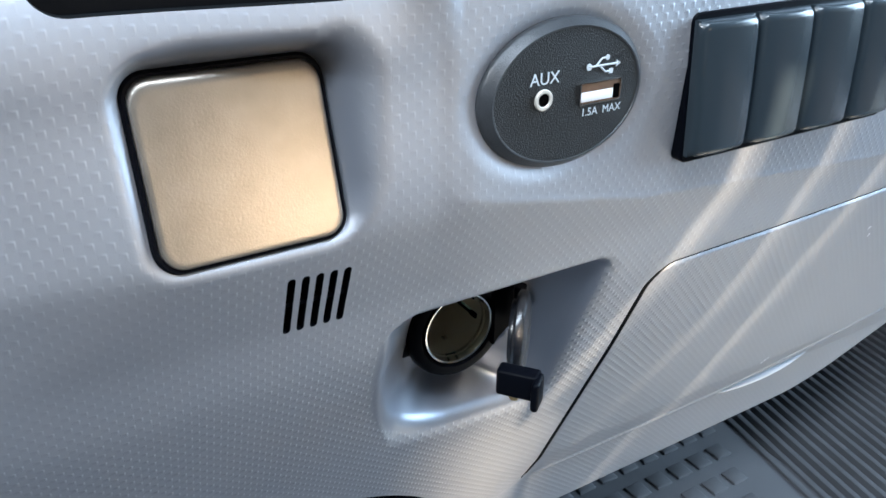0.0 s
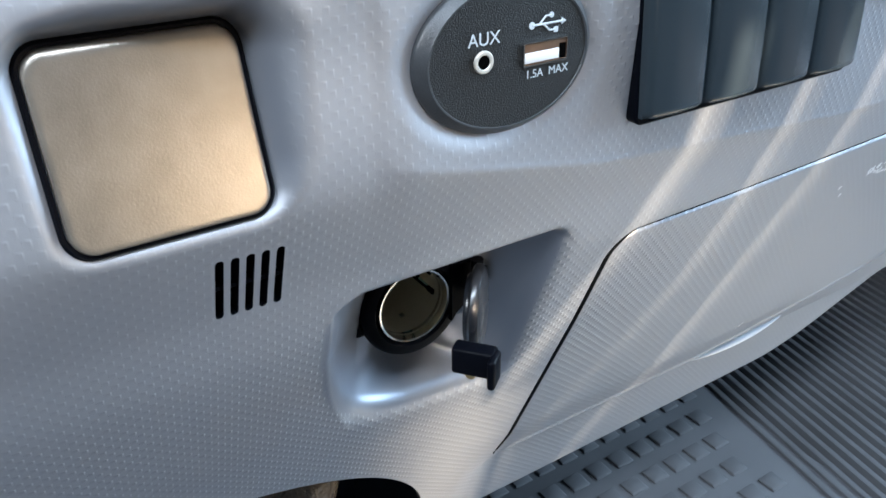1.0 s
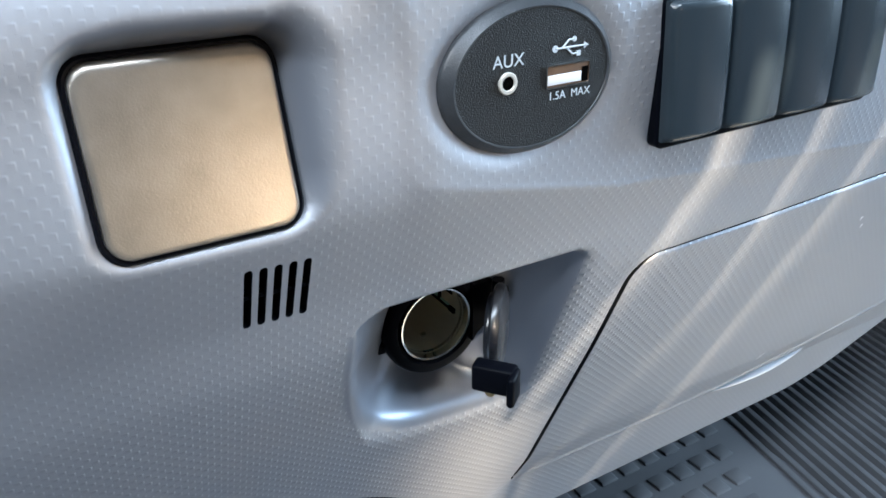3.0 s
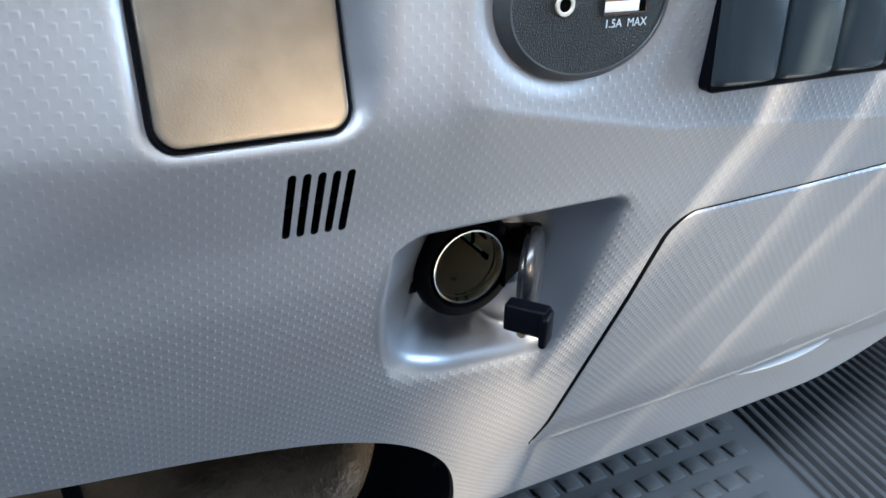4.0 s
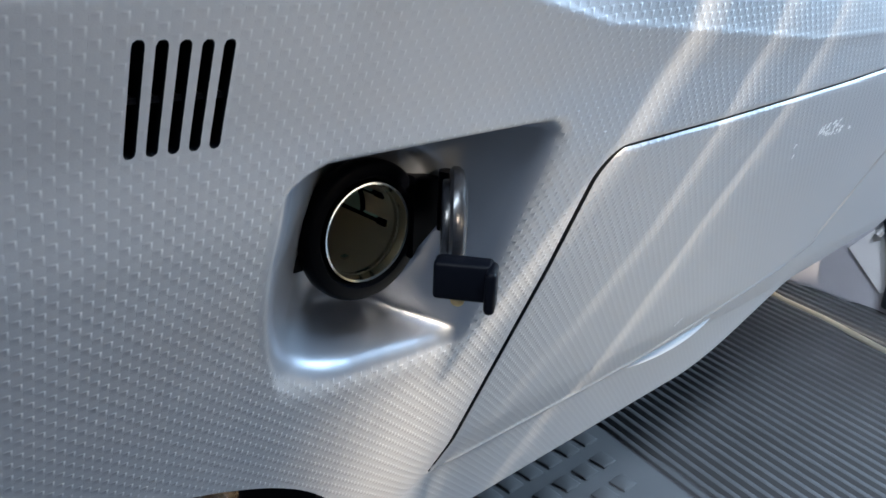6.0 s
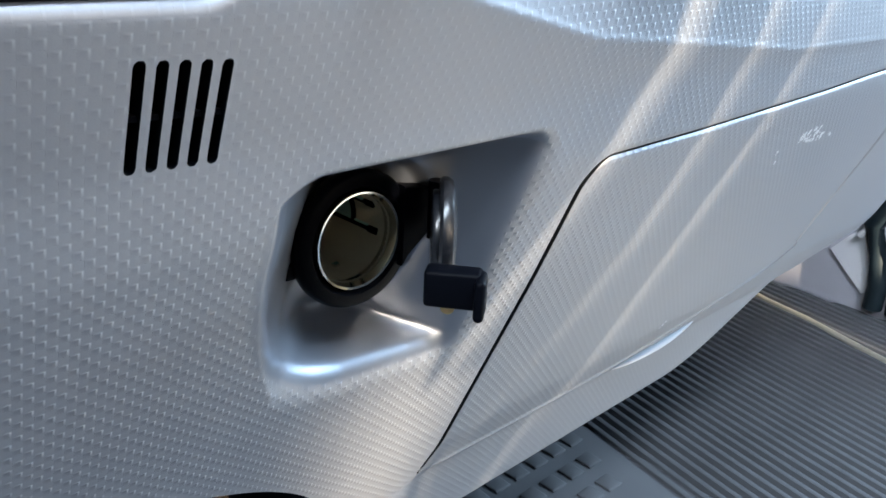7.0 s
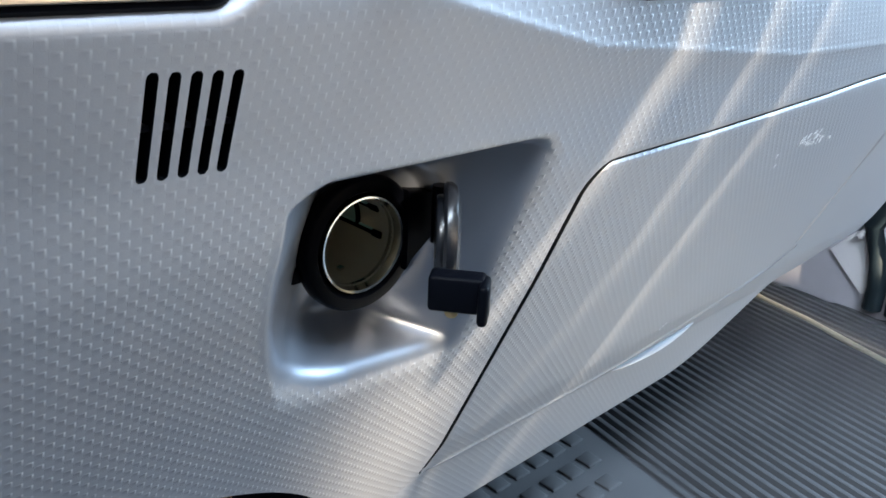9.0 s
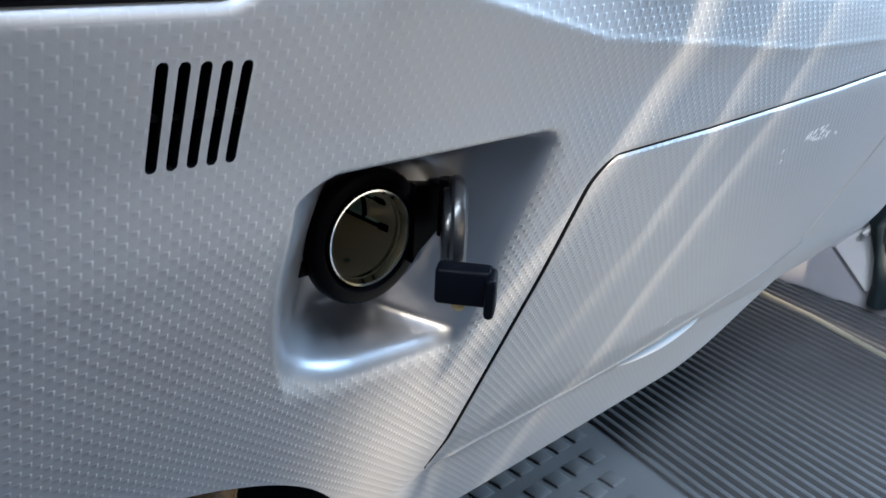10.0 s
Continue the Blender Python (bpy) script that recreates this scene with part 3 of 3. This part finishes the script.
def speaker_slots():
    base = empty("vent_grille")
    tagged(base, "five narrow upright black slots in the dashboard", "vent")
    for x0, z0, z1 in SLOTS:
        s = part("slot", stack([(rounded(x0 - 0.00095, x0 + 0.00095, z0 + 0.0001, z1 - 0.0001, 0.0009, 4), 0.0003), (rounded(x0 - 0.00088, x0 + 0.00088, z0 + 0.0001, z1 - 0.0001, 0.00085, 4), 0.007)], lambda x, z: surf(0.05, z)), M_BLACK, base)
        zm = (z0 + z1) / 2
        part("web", box(x0 - 0.001, x0 + 0.001, surf(0.05, zm) + 0.0012, surf(0.05, zm) + 0.004, zm - 0.0005, zm + 0.0005), M_BLACK, s)


speaker_slots()


def power_socket():
    base = empty("power_socket")
    tagged(base, "black twelve volt power socket with nickel rim, cap hanging open", "power socket")
    c = SOCKET
    boss = part("flange", lathe([(0.0140, 0.014), (0.0150, 0.008), (0.0184, 0.0048), (0.0193, 0.0032), (0.0193, 0.0010), (0.0187, -0.0002), (0.0180, -0.0006), (0.0153, -0.0007), (0.0144, 0.0006), (0.0140, 0.003)], c, n=72), M_BLACK, base)
    part("notch", box(c[0] - 0.0208, c[0] - 0.0175, c[1] + 0.003, c[1] + 0.007, c[2] - 0.0075, c[2] - 0.0035, 0.0006), M_BLACK, boss)
    rim = part("rim", lathe([(0.0141, 0.003), (0.0140, 0.0002), (0.0136, -0.0006), (0.0130, -0.0004), (0.0125, 0.0012), (0.0123, 0.004)], c, n=72), M_CHROME, base, "polished nickel rim")
    barrel = part("barrel", lathe([(0.0124, 0.002), (0.0122, 0.040), (0.0118, 0.042), (0.003, 0.043)], c, n=48), M_BARREL, base, "dull metal barrel")
    part("contact", lathe([(0.0028, 0.043), (0.0028, 0.037), (0.0005, 0.0365)], c, n=16), M_BRASS, barrel)

    def on_barrel(a0, a1, y0, y1, r0, r1, n=6):
        """A curved strip on the barrel's inner wall, between two angles and two depths."""
        bm = bmesh.new()
        rows = []
        for i in range(n + 1):
            a = radians(a0 + (a1 - a0) * i / n)
            rows.append([bm.verts.new((c[0] + r * math.cos(a), c[1] + y, c[2] + r * math.sin(a))) for r, y in ((r0, y0), (r1, y0), (r1, y1), (r0, y1))])
        for a, b in zip(rows, rows[1:]):
            for i in range(4):
                bm.faces.new((a[i], a[(i + 1) % 4], b[(i + 1) % 4], b[i]))
        bm.faces.new(rows[0][::-1])
        bm.faces.new(rows[-1])
        bmesh.ops.recalc_face_normals(bm, faces=bm.faces)
        return bm
    part("clip", on_barrel(-8, 28, 0.0180, 0.0390, 0.0119, 0.0124), M_CLIP, barrel, "greenish spring clip")
    for a in (-11, 30):
        slot = part("clip_slot", on_barrel(a - 2.8, a + 2.8, 0.0095, 0.0390, 0.0117, 0.0124), M_HOLE, barrel, "black slot beside the clip")
        part("slot_end", on_barrel(a - 4.5, a + 4.5, 0.0068, 0.0105, 0.0116, 0.0124), M_HOLE, slot)
        part("slot_edge", on_barrel(a + 2.8, a + 5.2, 0.0110, 0.0390, 0.0117, 0.0124), M_CLIP, slot, "greenish slot edge")
    part("clip_bend", on_barrel(-8, 27, 0.0168, 0.0182, 0.0116, 0.0124), M_HOLE, barrel)
    # a bright strip stands in for a small light scratch
    part("barrel_scratch", on_barrel(-84, -76, 0.0120, 0.0138, 0.0116, 0.0124), M_CHROME, barrel, "small bright strip in place of a scratch")
    # hinge arm, on the side away from the notch
    arm = [(0.1474, 0.4388), (0.1492, 0.4415), (0.1552, 0.4460), (0.1566, 0.4470), (0.1566, 0.4606), (0.1476, 0.4622)]
    part("hinge_arm", stack([(arm, 0.0085), (arm, 0.0020), ([(x * 0.98 + 0.147 * 0.02, z * 0.96 + 0.45 * 0.04) for x, z in arm], 0.0012)], lambda x, z: 0.2025), M_BLACK, boss)
    part("hinge_pin", tube([(0.1545, 0.1990, 0.4475), (0.1545, 0.1990, 0.4640)], 0.0022, 14), M_BLACK, boss)
    d = Vector((-0.67, -0.74, 0)).normalized()
    n = Vector((0.74, -0.67, 0)).normalized()
    bm = lathe([(0.0001, 0.0017), (0.0100, 0.0017), (0.0104, 0.0012), (0.0104, 0.0), (0.0126, 0.0), (0.0134, -0.0008), (0.0134, -0.0022), (0.0126, -0.0034), (0.0095, -0.0043), (0.0001, -0.0048)], (0, 0, 0), n=56)
    cap = part("cap", bm, M_GLOSS, base, "glossy black round cap, open")
    turn = Matrix((d, -n, (0, 0, 1))).transposed().to_4x4()
    centre = Vector((0.1546, 0.1985, 0.4545)) + d * 0.0150
    cap.matrix_basis = Matrix.Translation(centre) @ turn @ Matrix.Diagonal((1.06, 1.0, 1.10, 1.0))
    part("knuckle", box(-0.0175, -0.0125, -0.0030, 0.0015, -0.0055, 0.0055, 0.001), M_BLACK, cap)
    # pull tab: a box with a turned lip
    w = Vector((0.0092, -0.0117, 0)).normalized()
    q = Vector((0, 0, 1)).cross(w)
    tab_turn = Matrix((w, q, (0, 0, 1))).transposed().to_4x4()
    tab = part("pull_tab", box(0.0004, 0.0140, -0.0008, 0.0052, 0.0006, 0.0100, 0.0011, 3), M_BLACK, base)
    tab.matrix_basis = Matrix.Translation((0.1275, 0.1745, 0.4436)) @ tab_turn
    part("lip", box(0.0126, 0.0152, -0.0042, 0.0040, -0.0008, 0.0098, 0.0012, 3), M_BLACK, tab)
    part("spring", lathe([(0.0017, 0.002), (0.0017, -0.001), (0.0010, -0.0014), (0.0001, -0.0014)], (0.0062, 0.0016, 0.0004), n=18), M_BRASS, tab, "small brass stud")
    return base


power_socket()


# ---- behind the knee opening ----
def lower_shroud():
    base = empty("column_shroud")
    tagged(base, "grained dark plastic shroud inside the knee opening", "shroud")
    bm = bmesh.new()
    rows = []
    for a in np.linspace(-1.7, 1.9, 40):
        z = 0.284 + 0.040 * math.sin(a)
        y = 0.322 - 0.042 * math.cos(a)
        end = 0.1475 - 0.42 * max(0.0, 0.308 - z) - 0.30 * max(0.0, z - 0.314)
        row = []
        for i in range(70):
            t = 1 - (1 - i / 69) ** 2
            near = max(0.0, (t - 0.90) / 0.10)
            row.append(bm.verts.new((-0.20 + (end + 0.20) * t, y + 0.030 * (1 - math.sqrt(1 - 0.98 * near * near)), z + 0.03 * (0.06 - (end + 0.2) * t + 0.2) * 0.3)))
        rows.append(row)
    for a, b in zip(rows, rows[1:]):
        for i in range(69):
            bm.faces.new((a[i], a[i + 1], b[i + 1], b[i]))
    bmesh.ops.recalc_face_normals(bm, faces=bm.faces)
    part("shell", bm, M_GRAIN, base)
    part("bracket", box(-0.12, -0.06, 0.325, 0.414, 0.285, 0.32, 0.002), M_BLACK, base)
    strap = box(-0.0022, 0.0042, 0.262, 0.275, 0.26, 0.41, 0.001)
    for v in strap.verts:
        v.co.x += 0.05 * (0.36 - v.co.z)
    part("strap", strap, M_BLACK, base)


lower_shroud()
# dark panels added where the footwell is only in shade
shade_back = part("footwell_shade", box(-0.6, 0.21, 0.412, 0.422, 0.064, 0.43), M_FOOT_SHADE)
side = part("footwell_shade", box(0.196, 0.206, 0.285, 0.412, 0.064, 0.42), M_FOOT_SHADE)
tagged(side, "dark panel for the shade at the side of the footwell", "wall", kind="structure")
tagged(shade_back, "dark panel for the shade of the footwell behind the shroud", "wall", kind="structure")


# ---- floor ----
FLOOR = 0.07
part("floor", box(-1.2, 1.9, -1.6, 1.2, FLOOR - 0.06, FLOOR - 0.006), M_MAT)
tagged(bpy.data.objects["floor"], "grey rubber cabin floor", "floor", kind="structure")


# unseen pale patch added to bounce warm sun onto the lower panel
part("floor_bounce", box(0.30, 0.78, -0.24, 0.165, FLOOR - 0.006, FLOOR, 0.002), M_BOUNCE)
tagged(bpy.data.objects["floor_bounce"], "unseen pale patch added on the floor to bounce sunlight", "floor", kind="structure")


def mat_line(x, y):
    return x + 0.2 * (y - 0.43)


def floor_mat():
    base = empty("floor_mat", (0, 0, FLOOR))
    tagged(base, "grey rubber floor mat with ribs and square studs", "floor mat")
    # ribbed field: one sheet with rounded ridges
    bm = bmesh.new()
    pitch, n = 0.0132, 8
    prof = []
    for i in range(42):
        for k in range(n):
            t = k / n
            prof.append((0.598 + (i + t) * pitch, 0.0062 * float(sstep(0.0, 0.15, t) * sstep(0.72, 0.56, t))))
    ys = np.linspace(0.17, 0.75, 22)
    rows = [[bm.verts.new((mat_line(x, y), y, -0.003 + h)) for x, h in prof] for y in ys]
    for a, b in zip(rows, rows[1:]):
        for i in range(len(prof) - 1):
            bm.faces.new((a[i], a[i + 1], b[i + 1], b[i]))
    bmesh.ops.recalc_face_normals(bm, faces=bm.faces)
    part("ribbed_field", bm, M_MAT, base)
    part("border", box(0.302, 0.596, 0.17, 0.75, -0.006, 0.0004, 0.001), M_MAT, base)
    first = None
    for j in range(9):
        for i in range(10):
            x, y = 0.567 - 0.026 * i - 0.013 * (j % 2), 0.425 - 0.0315 * j
            if x > 0.585 + 0.21 * (y - 0.43) - 0.012:
                continue
            if first is None:
                b = box(-0.0092, 0.0092, -0.0086, 0.0086, 0, 0.0019, 0.0008, 2)
                for v in b.verts:
                    if v.co.z > 0.0011 and v.co.y < 0:
                        v.co.y += 0.0022
                        v.co.x *= 0.86
                first = part("stud", b, M_MAT, base)
                stud = first
            else:
                stud = new("stud", first.data)
                stud.parent = base
            stud.location = (x, y, 0.0002)
    return base


floor_mat()


def threshold():
    # a pale tube added in place of mat ribs lit by the sun
    base = part("sunlit_rib_strip", tube([(1.075, 0.60, FLOOR + 0.004), (1.020, 0.45, FLOOR + 0.004), (1.008, 0.39, FLOOR + 0.004), (0.970, 0.275, FLOOR + 0.004), (0.93, 0.12, FLOOR + 0.004)], 0.0036, 10), M_STRIP)
    tagged(base, "pale strip on the cabin floor in place of sunlit mat ribs", "threshold strip")
    d = empty("door_jamb")
    tagged(d, "grey sill and white door jamb with a dark rubber seal", "door jamb")
    k = part("sill", box(1.092, 1.20, 0.05, 0.95, FLOOR - 0.006, 0.30, 0.012, 4), M_SILL, d, "grey plastic sill panel")
    bm = bmesh.new()
    f = bm.faces.new([bm.verts.new(v) for v in ((1.088, 0.408, 0.145), (1.088, 0.358, 0.098), (1.088, 0.349, 0.104), (1.088, 0.356, 0.14), (1.088, 0.372, 0.181), (1.088, 0.382, 0.178))])
    ex = bmesh.ops.extrude_face_region(bm, geom=[f])
    bmesh.ops.translate(bm, vec=(0.012, 0.002, 0), verts=[v for v in ex["geom"] if isinstance(v, bmesh.types.BMVert)])
    bmesh.ops.recalc_face_normals(bm, faces=bm.faces)
    part("jamb", bm, M_WHITE, d, "white painted jamb")
    part("seal", tube([(1.085, 0.340, 0.085), (1.085, 0.340, 0.115), (1.085, 0.345, 0.15), (1.085, 0.362, 0.192), (1.085, 0.34, 0.245)], 0.012, 16), M_SEAL, d, "dark rubber seal")
    part("seal", tube([(1.085, 0.310, 0.085), (1.085, 0.312, 0.13), (1.085, 0.322, 0.19), (1.085, 0.31, 0.25)], 0.014, 16), M_SEAL, d, "dark rubber seal")
    part("edge_strip", tube([(1.082, 0.375, 0.175), (1.082, 0.360, 0.203), (1.082, 0.345, 0.234), (1.082, 0.326, 0.27)], 0.0042, 8), M_WHITE, d, "pale sunlit edge strip")


# a pale bead added along the crease as its painted highlight
def crease_highlight():
    bm = bmesh.new()
    n = 18
    xs = [0.349 + 0.073 * i / n for i in range(n + 1)]
    top = [(x, float(np.interp(x, (0.340, 0.37, 0.40, 0.424), (0.3040, 0.3075, 0.3120, 0.3172)))) for x in xs]
    rows = []
    for dy, dz in ((0.002, 0.0014), (-0.0008, 0.0010), (-0.0019, 0.0), (-0.0025, -0.0015), (-0.0023, -0.0031), (0.001, -0.0042)):
        row = []
        for i, (x, z) in enumerate(top):
            f = math.sin(math.pi * (i + 0.15) / (n + 0.3)) ** 0.6
            row.append(bm.verts.new((x, surf(x, z) + dy * f + 0.0012 * (1 - f), z + dz * f)))
        rows.append(row)
    for a, b in zip(rows, rows[1:]):
        for i in range(len(top) - 1):
            bm.faces.new((a[i], a[i + 1], b[i + 1], b[i]))
    bmesh.ops.recalc_face_normals(bm, faces=bm.faces)
    part("crease_highlight", bm, M_HIGHLIGHT, dashboard, "pale bead painted as the highlight under the access panel")


crease_highlight()


def scuffs():
    """Pale rubbed marks on the access panel and the lip."""
    rnd = random.Random(4)
    spots = [(0.3675, 0.4480, 0.0036, 18), (0.3770, 0.4470, 0.0044, 24), (0.3870, 0.4455, 0.0030, 10), (0.4000, 0.4440, 0.0020, 3), (0.3480, 0.4400, 0.0060, 3), (0.3620, 0.3370, 0.0030, 3)]
    for cx, cz, reach, count in spots:
        for _ in range(count):
            x, z = cx + rnd.uniform(-1, 1) * reach, cz + rnd.uniform(-0.8, 0.8) * reach
            w, h = rnd.uniform(0.0003, 0.0010), rnd.uniform(0.0004, 0.0013)
            pts = [(x + w * math.cos(a) * (1 + 0.3 * math.sin(3 * a)), z + h * math.sin(a)) for a in np.linspace(0, 2 * math.pi, 12, endpoint=False)]
            part("scuff", stack([(pts, 0.0003), (pts, -0.0001)], surface), M_SCUFF, door, "pale rubbed scuff")


scuffs()


threshold()


# ---- the cabin round the camera ----
def cabin():
    def slab(name, label, bounds, mat):
        ob = part(name, box(*bounds), mat, smooth=False)
        tagged(ob, label, "wall", kind="structure")
    slab("wall_front", "dark bulkhead behind the dashboard", (-0.9, 1.5, 0.90, 0.96, 0.0, 0.72), M_DARK)
    slab("dash_top", "dark top of the dashboard", (-0.9, 1.5, 0.145, 0.96, 0.66, 0.70), M_BLACK)
    # roof split round an opening made up for the overhead lamp
    for bounds in ((-0.9, 1.5, -1.45, -0.52, 1.45, 1.5), (-0.9, -0.5, -0.52, -0.28, 1.45, 1.5), (0.4, 1.5, -0.52, -0.28, 1.45, 1.5), (-0.9, 1.5, -0.28, -0.15, 1.45, 1.5)):
        slab("ceiling", "grey cabin roof lining round an added opening", bounds, M_ROOF)
    slab("wall_west", "dark closed door on the near side", (-0.96, -0.9, -1.5, 0.96, 0.0, 1.5), M_DOORDARK)
    slab("wall_east", "pale lower door wall", (1.44, 1.5, -1.5, 0.96, 0.0, 0.14), M_TRIM)
    # unseen boards added to mask the sun; narrow bent gaps between them cast streaks
    def boards(gaps, zs):
        """gaps: for each the middle and half width at every height of zs, in order from the near side to the far side."""
        for a, b in zip([None] + gaps, gaps + [None]):
            bm = bmesh.new()
            near = [bm.verts.new((-0.9 if a is None else a[0][i] + a[1][i], -0.51, z)) for i, z in enumerate(zs)]
            far = [bm.verts.new((0.818 if b is None else b[0][i] - b[1][i], -0.51, z)) for i, z in enumerate(zs)]
            faces = [bm.faces.new((near[i], far[i], far[i + 1], near[i + 1])) for i in range(len(zs) - 1)]
            ex = bmesh.ops.extrude_face_region(bm, geom=faces)
            bmesh.ops.translate(bm, vec=(0, 0.002, 0), verts=[v for v in ex["geom"] if isinstance(v, bmesh.types.BMVert)])
            bmesh.ops.recalc_face_normals(bm, faces=bm.faces)
            tagged(part("sun_mask", bm, M_MASK, smooth=False), "unseen board added to shape the sun into streaks", "wall", kind="structure")

    z0, zm, z1 = 0.50, 0.71, 0.84
    low_z, high_z = np.linspace(z0, zm, 9), np.linspace(zm, z1, 27)
    bent = (
        ((0.71, 0.735, 0.76, 0.78, 0.80, 0.82, 0.84), (0.033, 0.045, 0.059, 0.0725, 0.0825, 0.0865, 0.0885), 0.0014, 0.0036),
        ((0.50, 0.66, 0.69, 0.71, 0.74, 0.765, 0.80, 0.84), (0.060, 0.064, 0.086, 0.103, 0.1195, 0.1262, 0.1345, 0.1430), 0.0004, 0.0022),
        ((0.50, 0.58, 0.61, 0.66, 0.706, 0.742, 0.767, 0.80, 0.84), (0.079, 0.086, 0.110, 0.1445, 0.1562, 0.1640, 0.1725, 0.1802, 0.1880), 0.0017, 0.0017),
    )
    low, high = [], []
    for n, (zk, xk, wa, wb) in enumerate(bent):
        for zs, row in ((low_z, low), (high_z, high)):
            if row is low and n == 0:
                continue
            xs = np.interp(zs, zk, xk)
            ws = np.interp(zs, (0.55, 0.84), (wa, wb))
            row.append((xs, ws))
            # a finer gap beside it
            row.append((xs + 0.0085, ws * 0.42))
    # closer gaps, widest in the middle of their row and tapering upwards
    for i in range(19):
        x = -0.066 + 0.006 * i
        w = 0.0027 * math.exp(-((x - 0.010) / 0.034) ** 2) + 0.0001
        if x < 0.045:
            low.append((x + 0.009 * (low_z - z0) / (zm - z0), 0 * low_z + w))
        if x < 0.016:
            # two gaps are widened to send a sun patch onto the socket shelf
            high.append((x + 0.009 + 0.0055 * (high_z - zm) / (z1 - zm), w * np.clip((0.750 - high_z) / 0.040, 0.02, 1) + (0.0016 * np.clip((0.790 - high_z) / 0.006, 0, 1) * np.clip((high_z - 0.750) / 0.008, 0, 1) if 9 < i < 12 else 0)))
    low.sort(key=lambda g: g[0][-1])
    high.sort(key=lambda g: g[0][-1])
    boards(low, low_z)
    boards(high, high_z)
    mask_label = "unseen screen added to mask the sun"
    # solid screen round a slot that lets sun onto the floor patch
    slab("sun_mask", mask_label, (-0.9, 0.818, -0.512, -0.508, 0.37, z0), M_MASK)
    slab("sun_mask", mask_label, (-0.9, 0.818, -0.512, -0.508, 0.0, 0.20), M_MASK)
    slab("sun_mask", mask_label, (-0.9, 0.27, -0.512, -0.508, 0.20, 0.37), M_MASK)
    slab("sun_mask", mask_label, (0.64, 0.818, -0.512, -0.508, 0.20, 0.37), M_MASK)
    # unseen blocks added for the dashboard's reflections: pale below, dark above
    slab("pale_reflector", "unseen pale block that brightens the dashboard reflections", (-0.5, 0.15, -0.506, -0.14, FLOOR + 0.001, 0.26), M_REFLECTOR)
    slab("dark_blocker", "unseen dark block that darkens the recess reflections", (-0.5, 0.15, -0.506, -0.142, 0.261, 0.45), M_DOORDARK)
    slab("sun_mask", mask_label, (-0.9, 0.818, -0.512, -0.508, z1, 1.45), M_MASK)
    # unseen plate added behind the lid lamp; there is no window here
    slab("lid_lamp_plate", "small white plate added behind the lid lamp", (0.250, 0.360, -0.506, -0.498, 0.565, 0.665), M_WHITE)
    # unseen rear screen; its openings are cut to pass chosen sun beams
    for x0, x1 in ((-0.9, -0.60), (0.06, 0.09), (0.52, 0.630), (0.654, 0.695), (0.765, 1.0)):
        slab("rear_sun_mask", "unseen dark rear screen that masks the sun", (x0, x1, -1.51, -1.45, 0.0, 1.45), M_MASK)
    slab("rear_sun_mask", "unseen dark rear screen below a sun opening", (0.09, 0.52, -1.51, -1.45, 0.0, 0.52), M_MASK)
    slab("rear_sun_mask", "unseen dark rear screen above a sun opening", (0.09, 0.52, -1.51, -1.45, 0.80, 1.45), M_MASK)
    slab("rear_sun_mask", "unseen dark rear screen below a sun opening", (0.695, 0.765, -1.51, -1.45, 0.0, 0.94), M_MASK)
    slab("rear_sun_mask", "unseen dark rear screen below a sun opening", (-0.60, 0.06, -1.51, -1.45, 0.0, 0.55), M_MASK)


cabin()
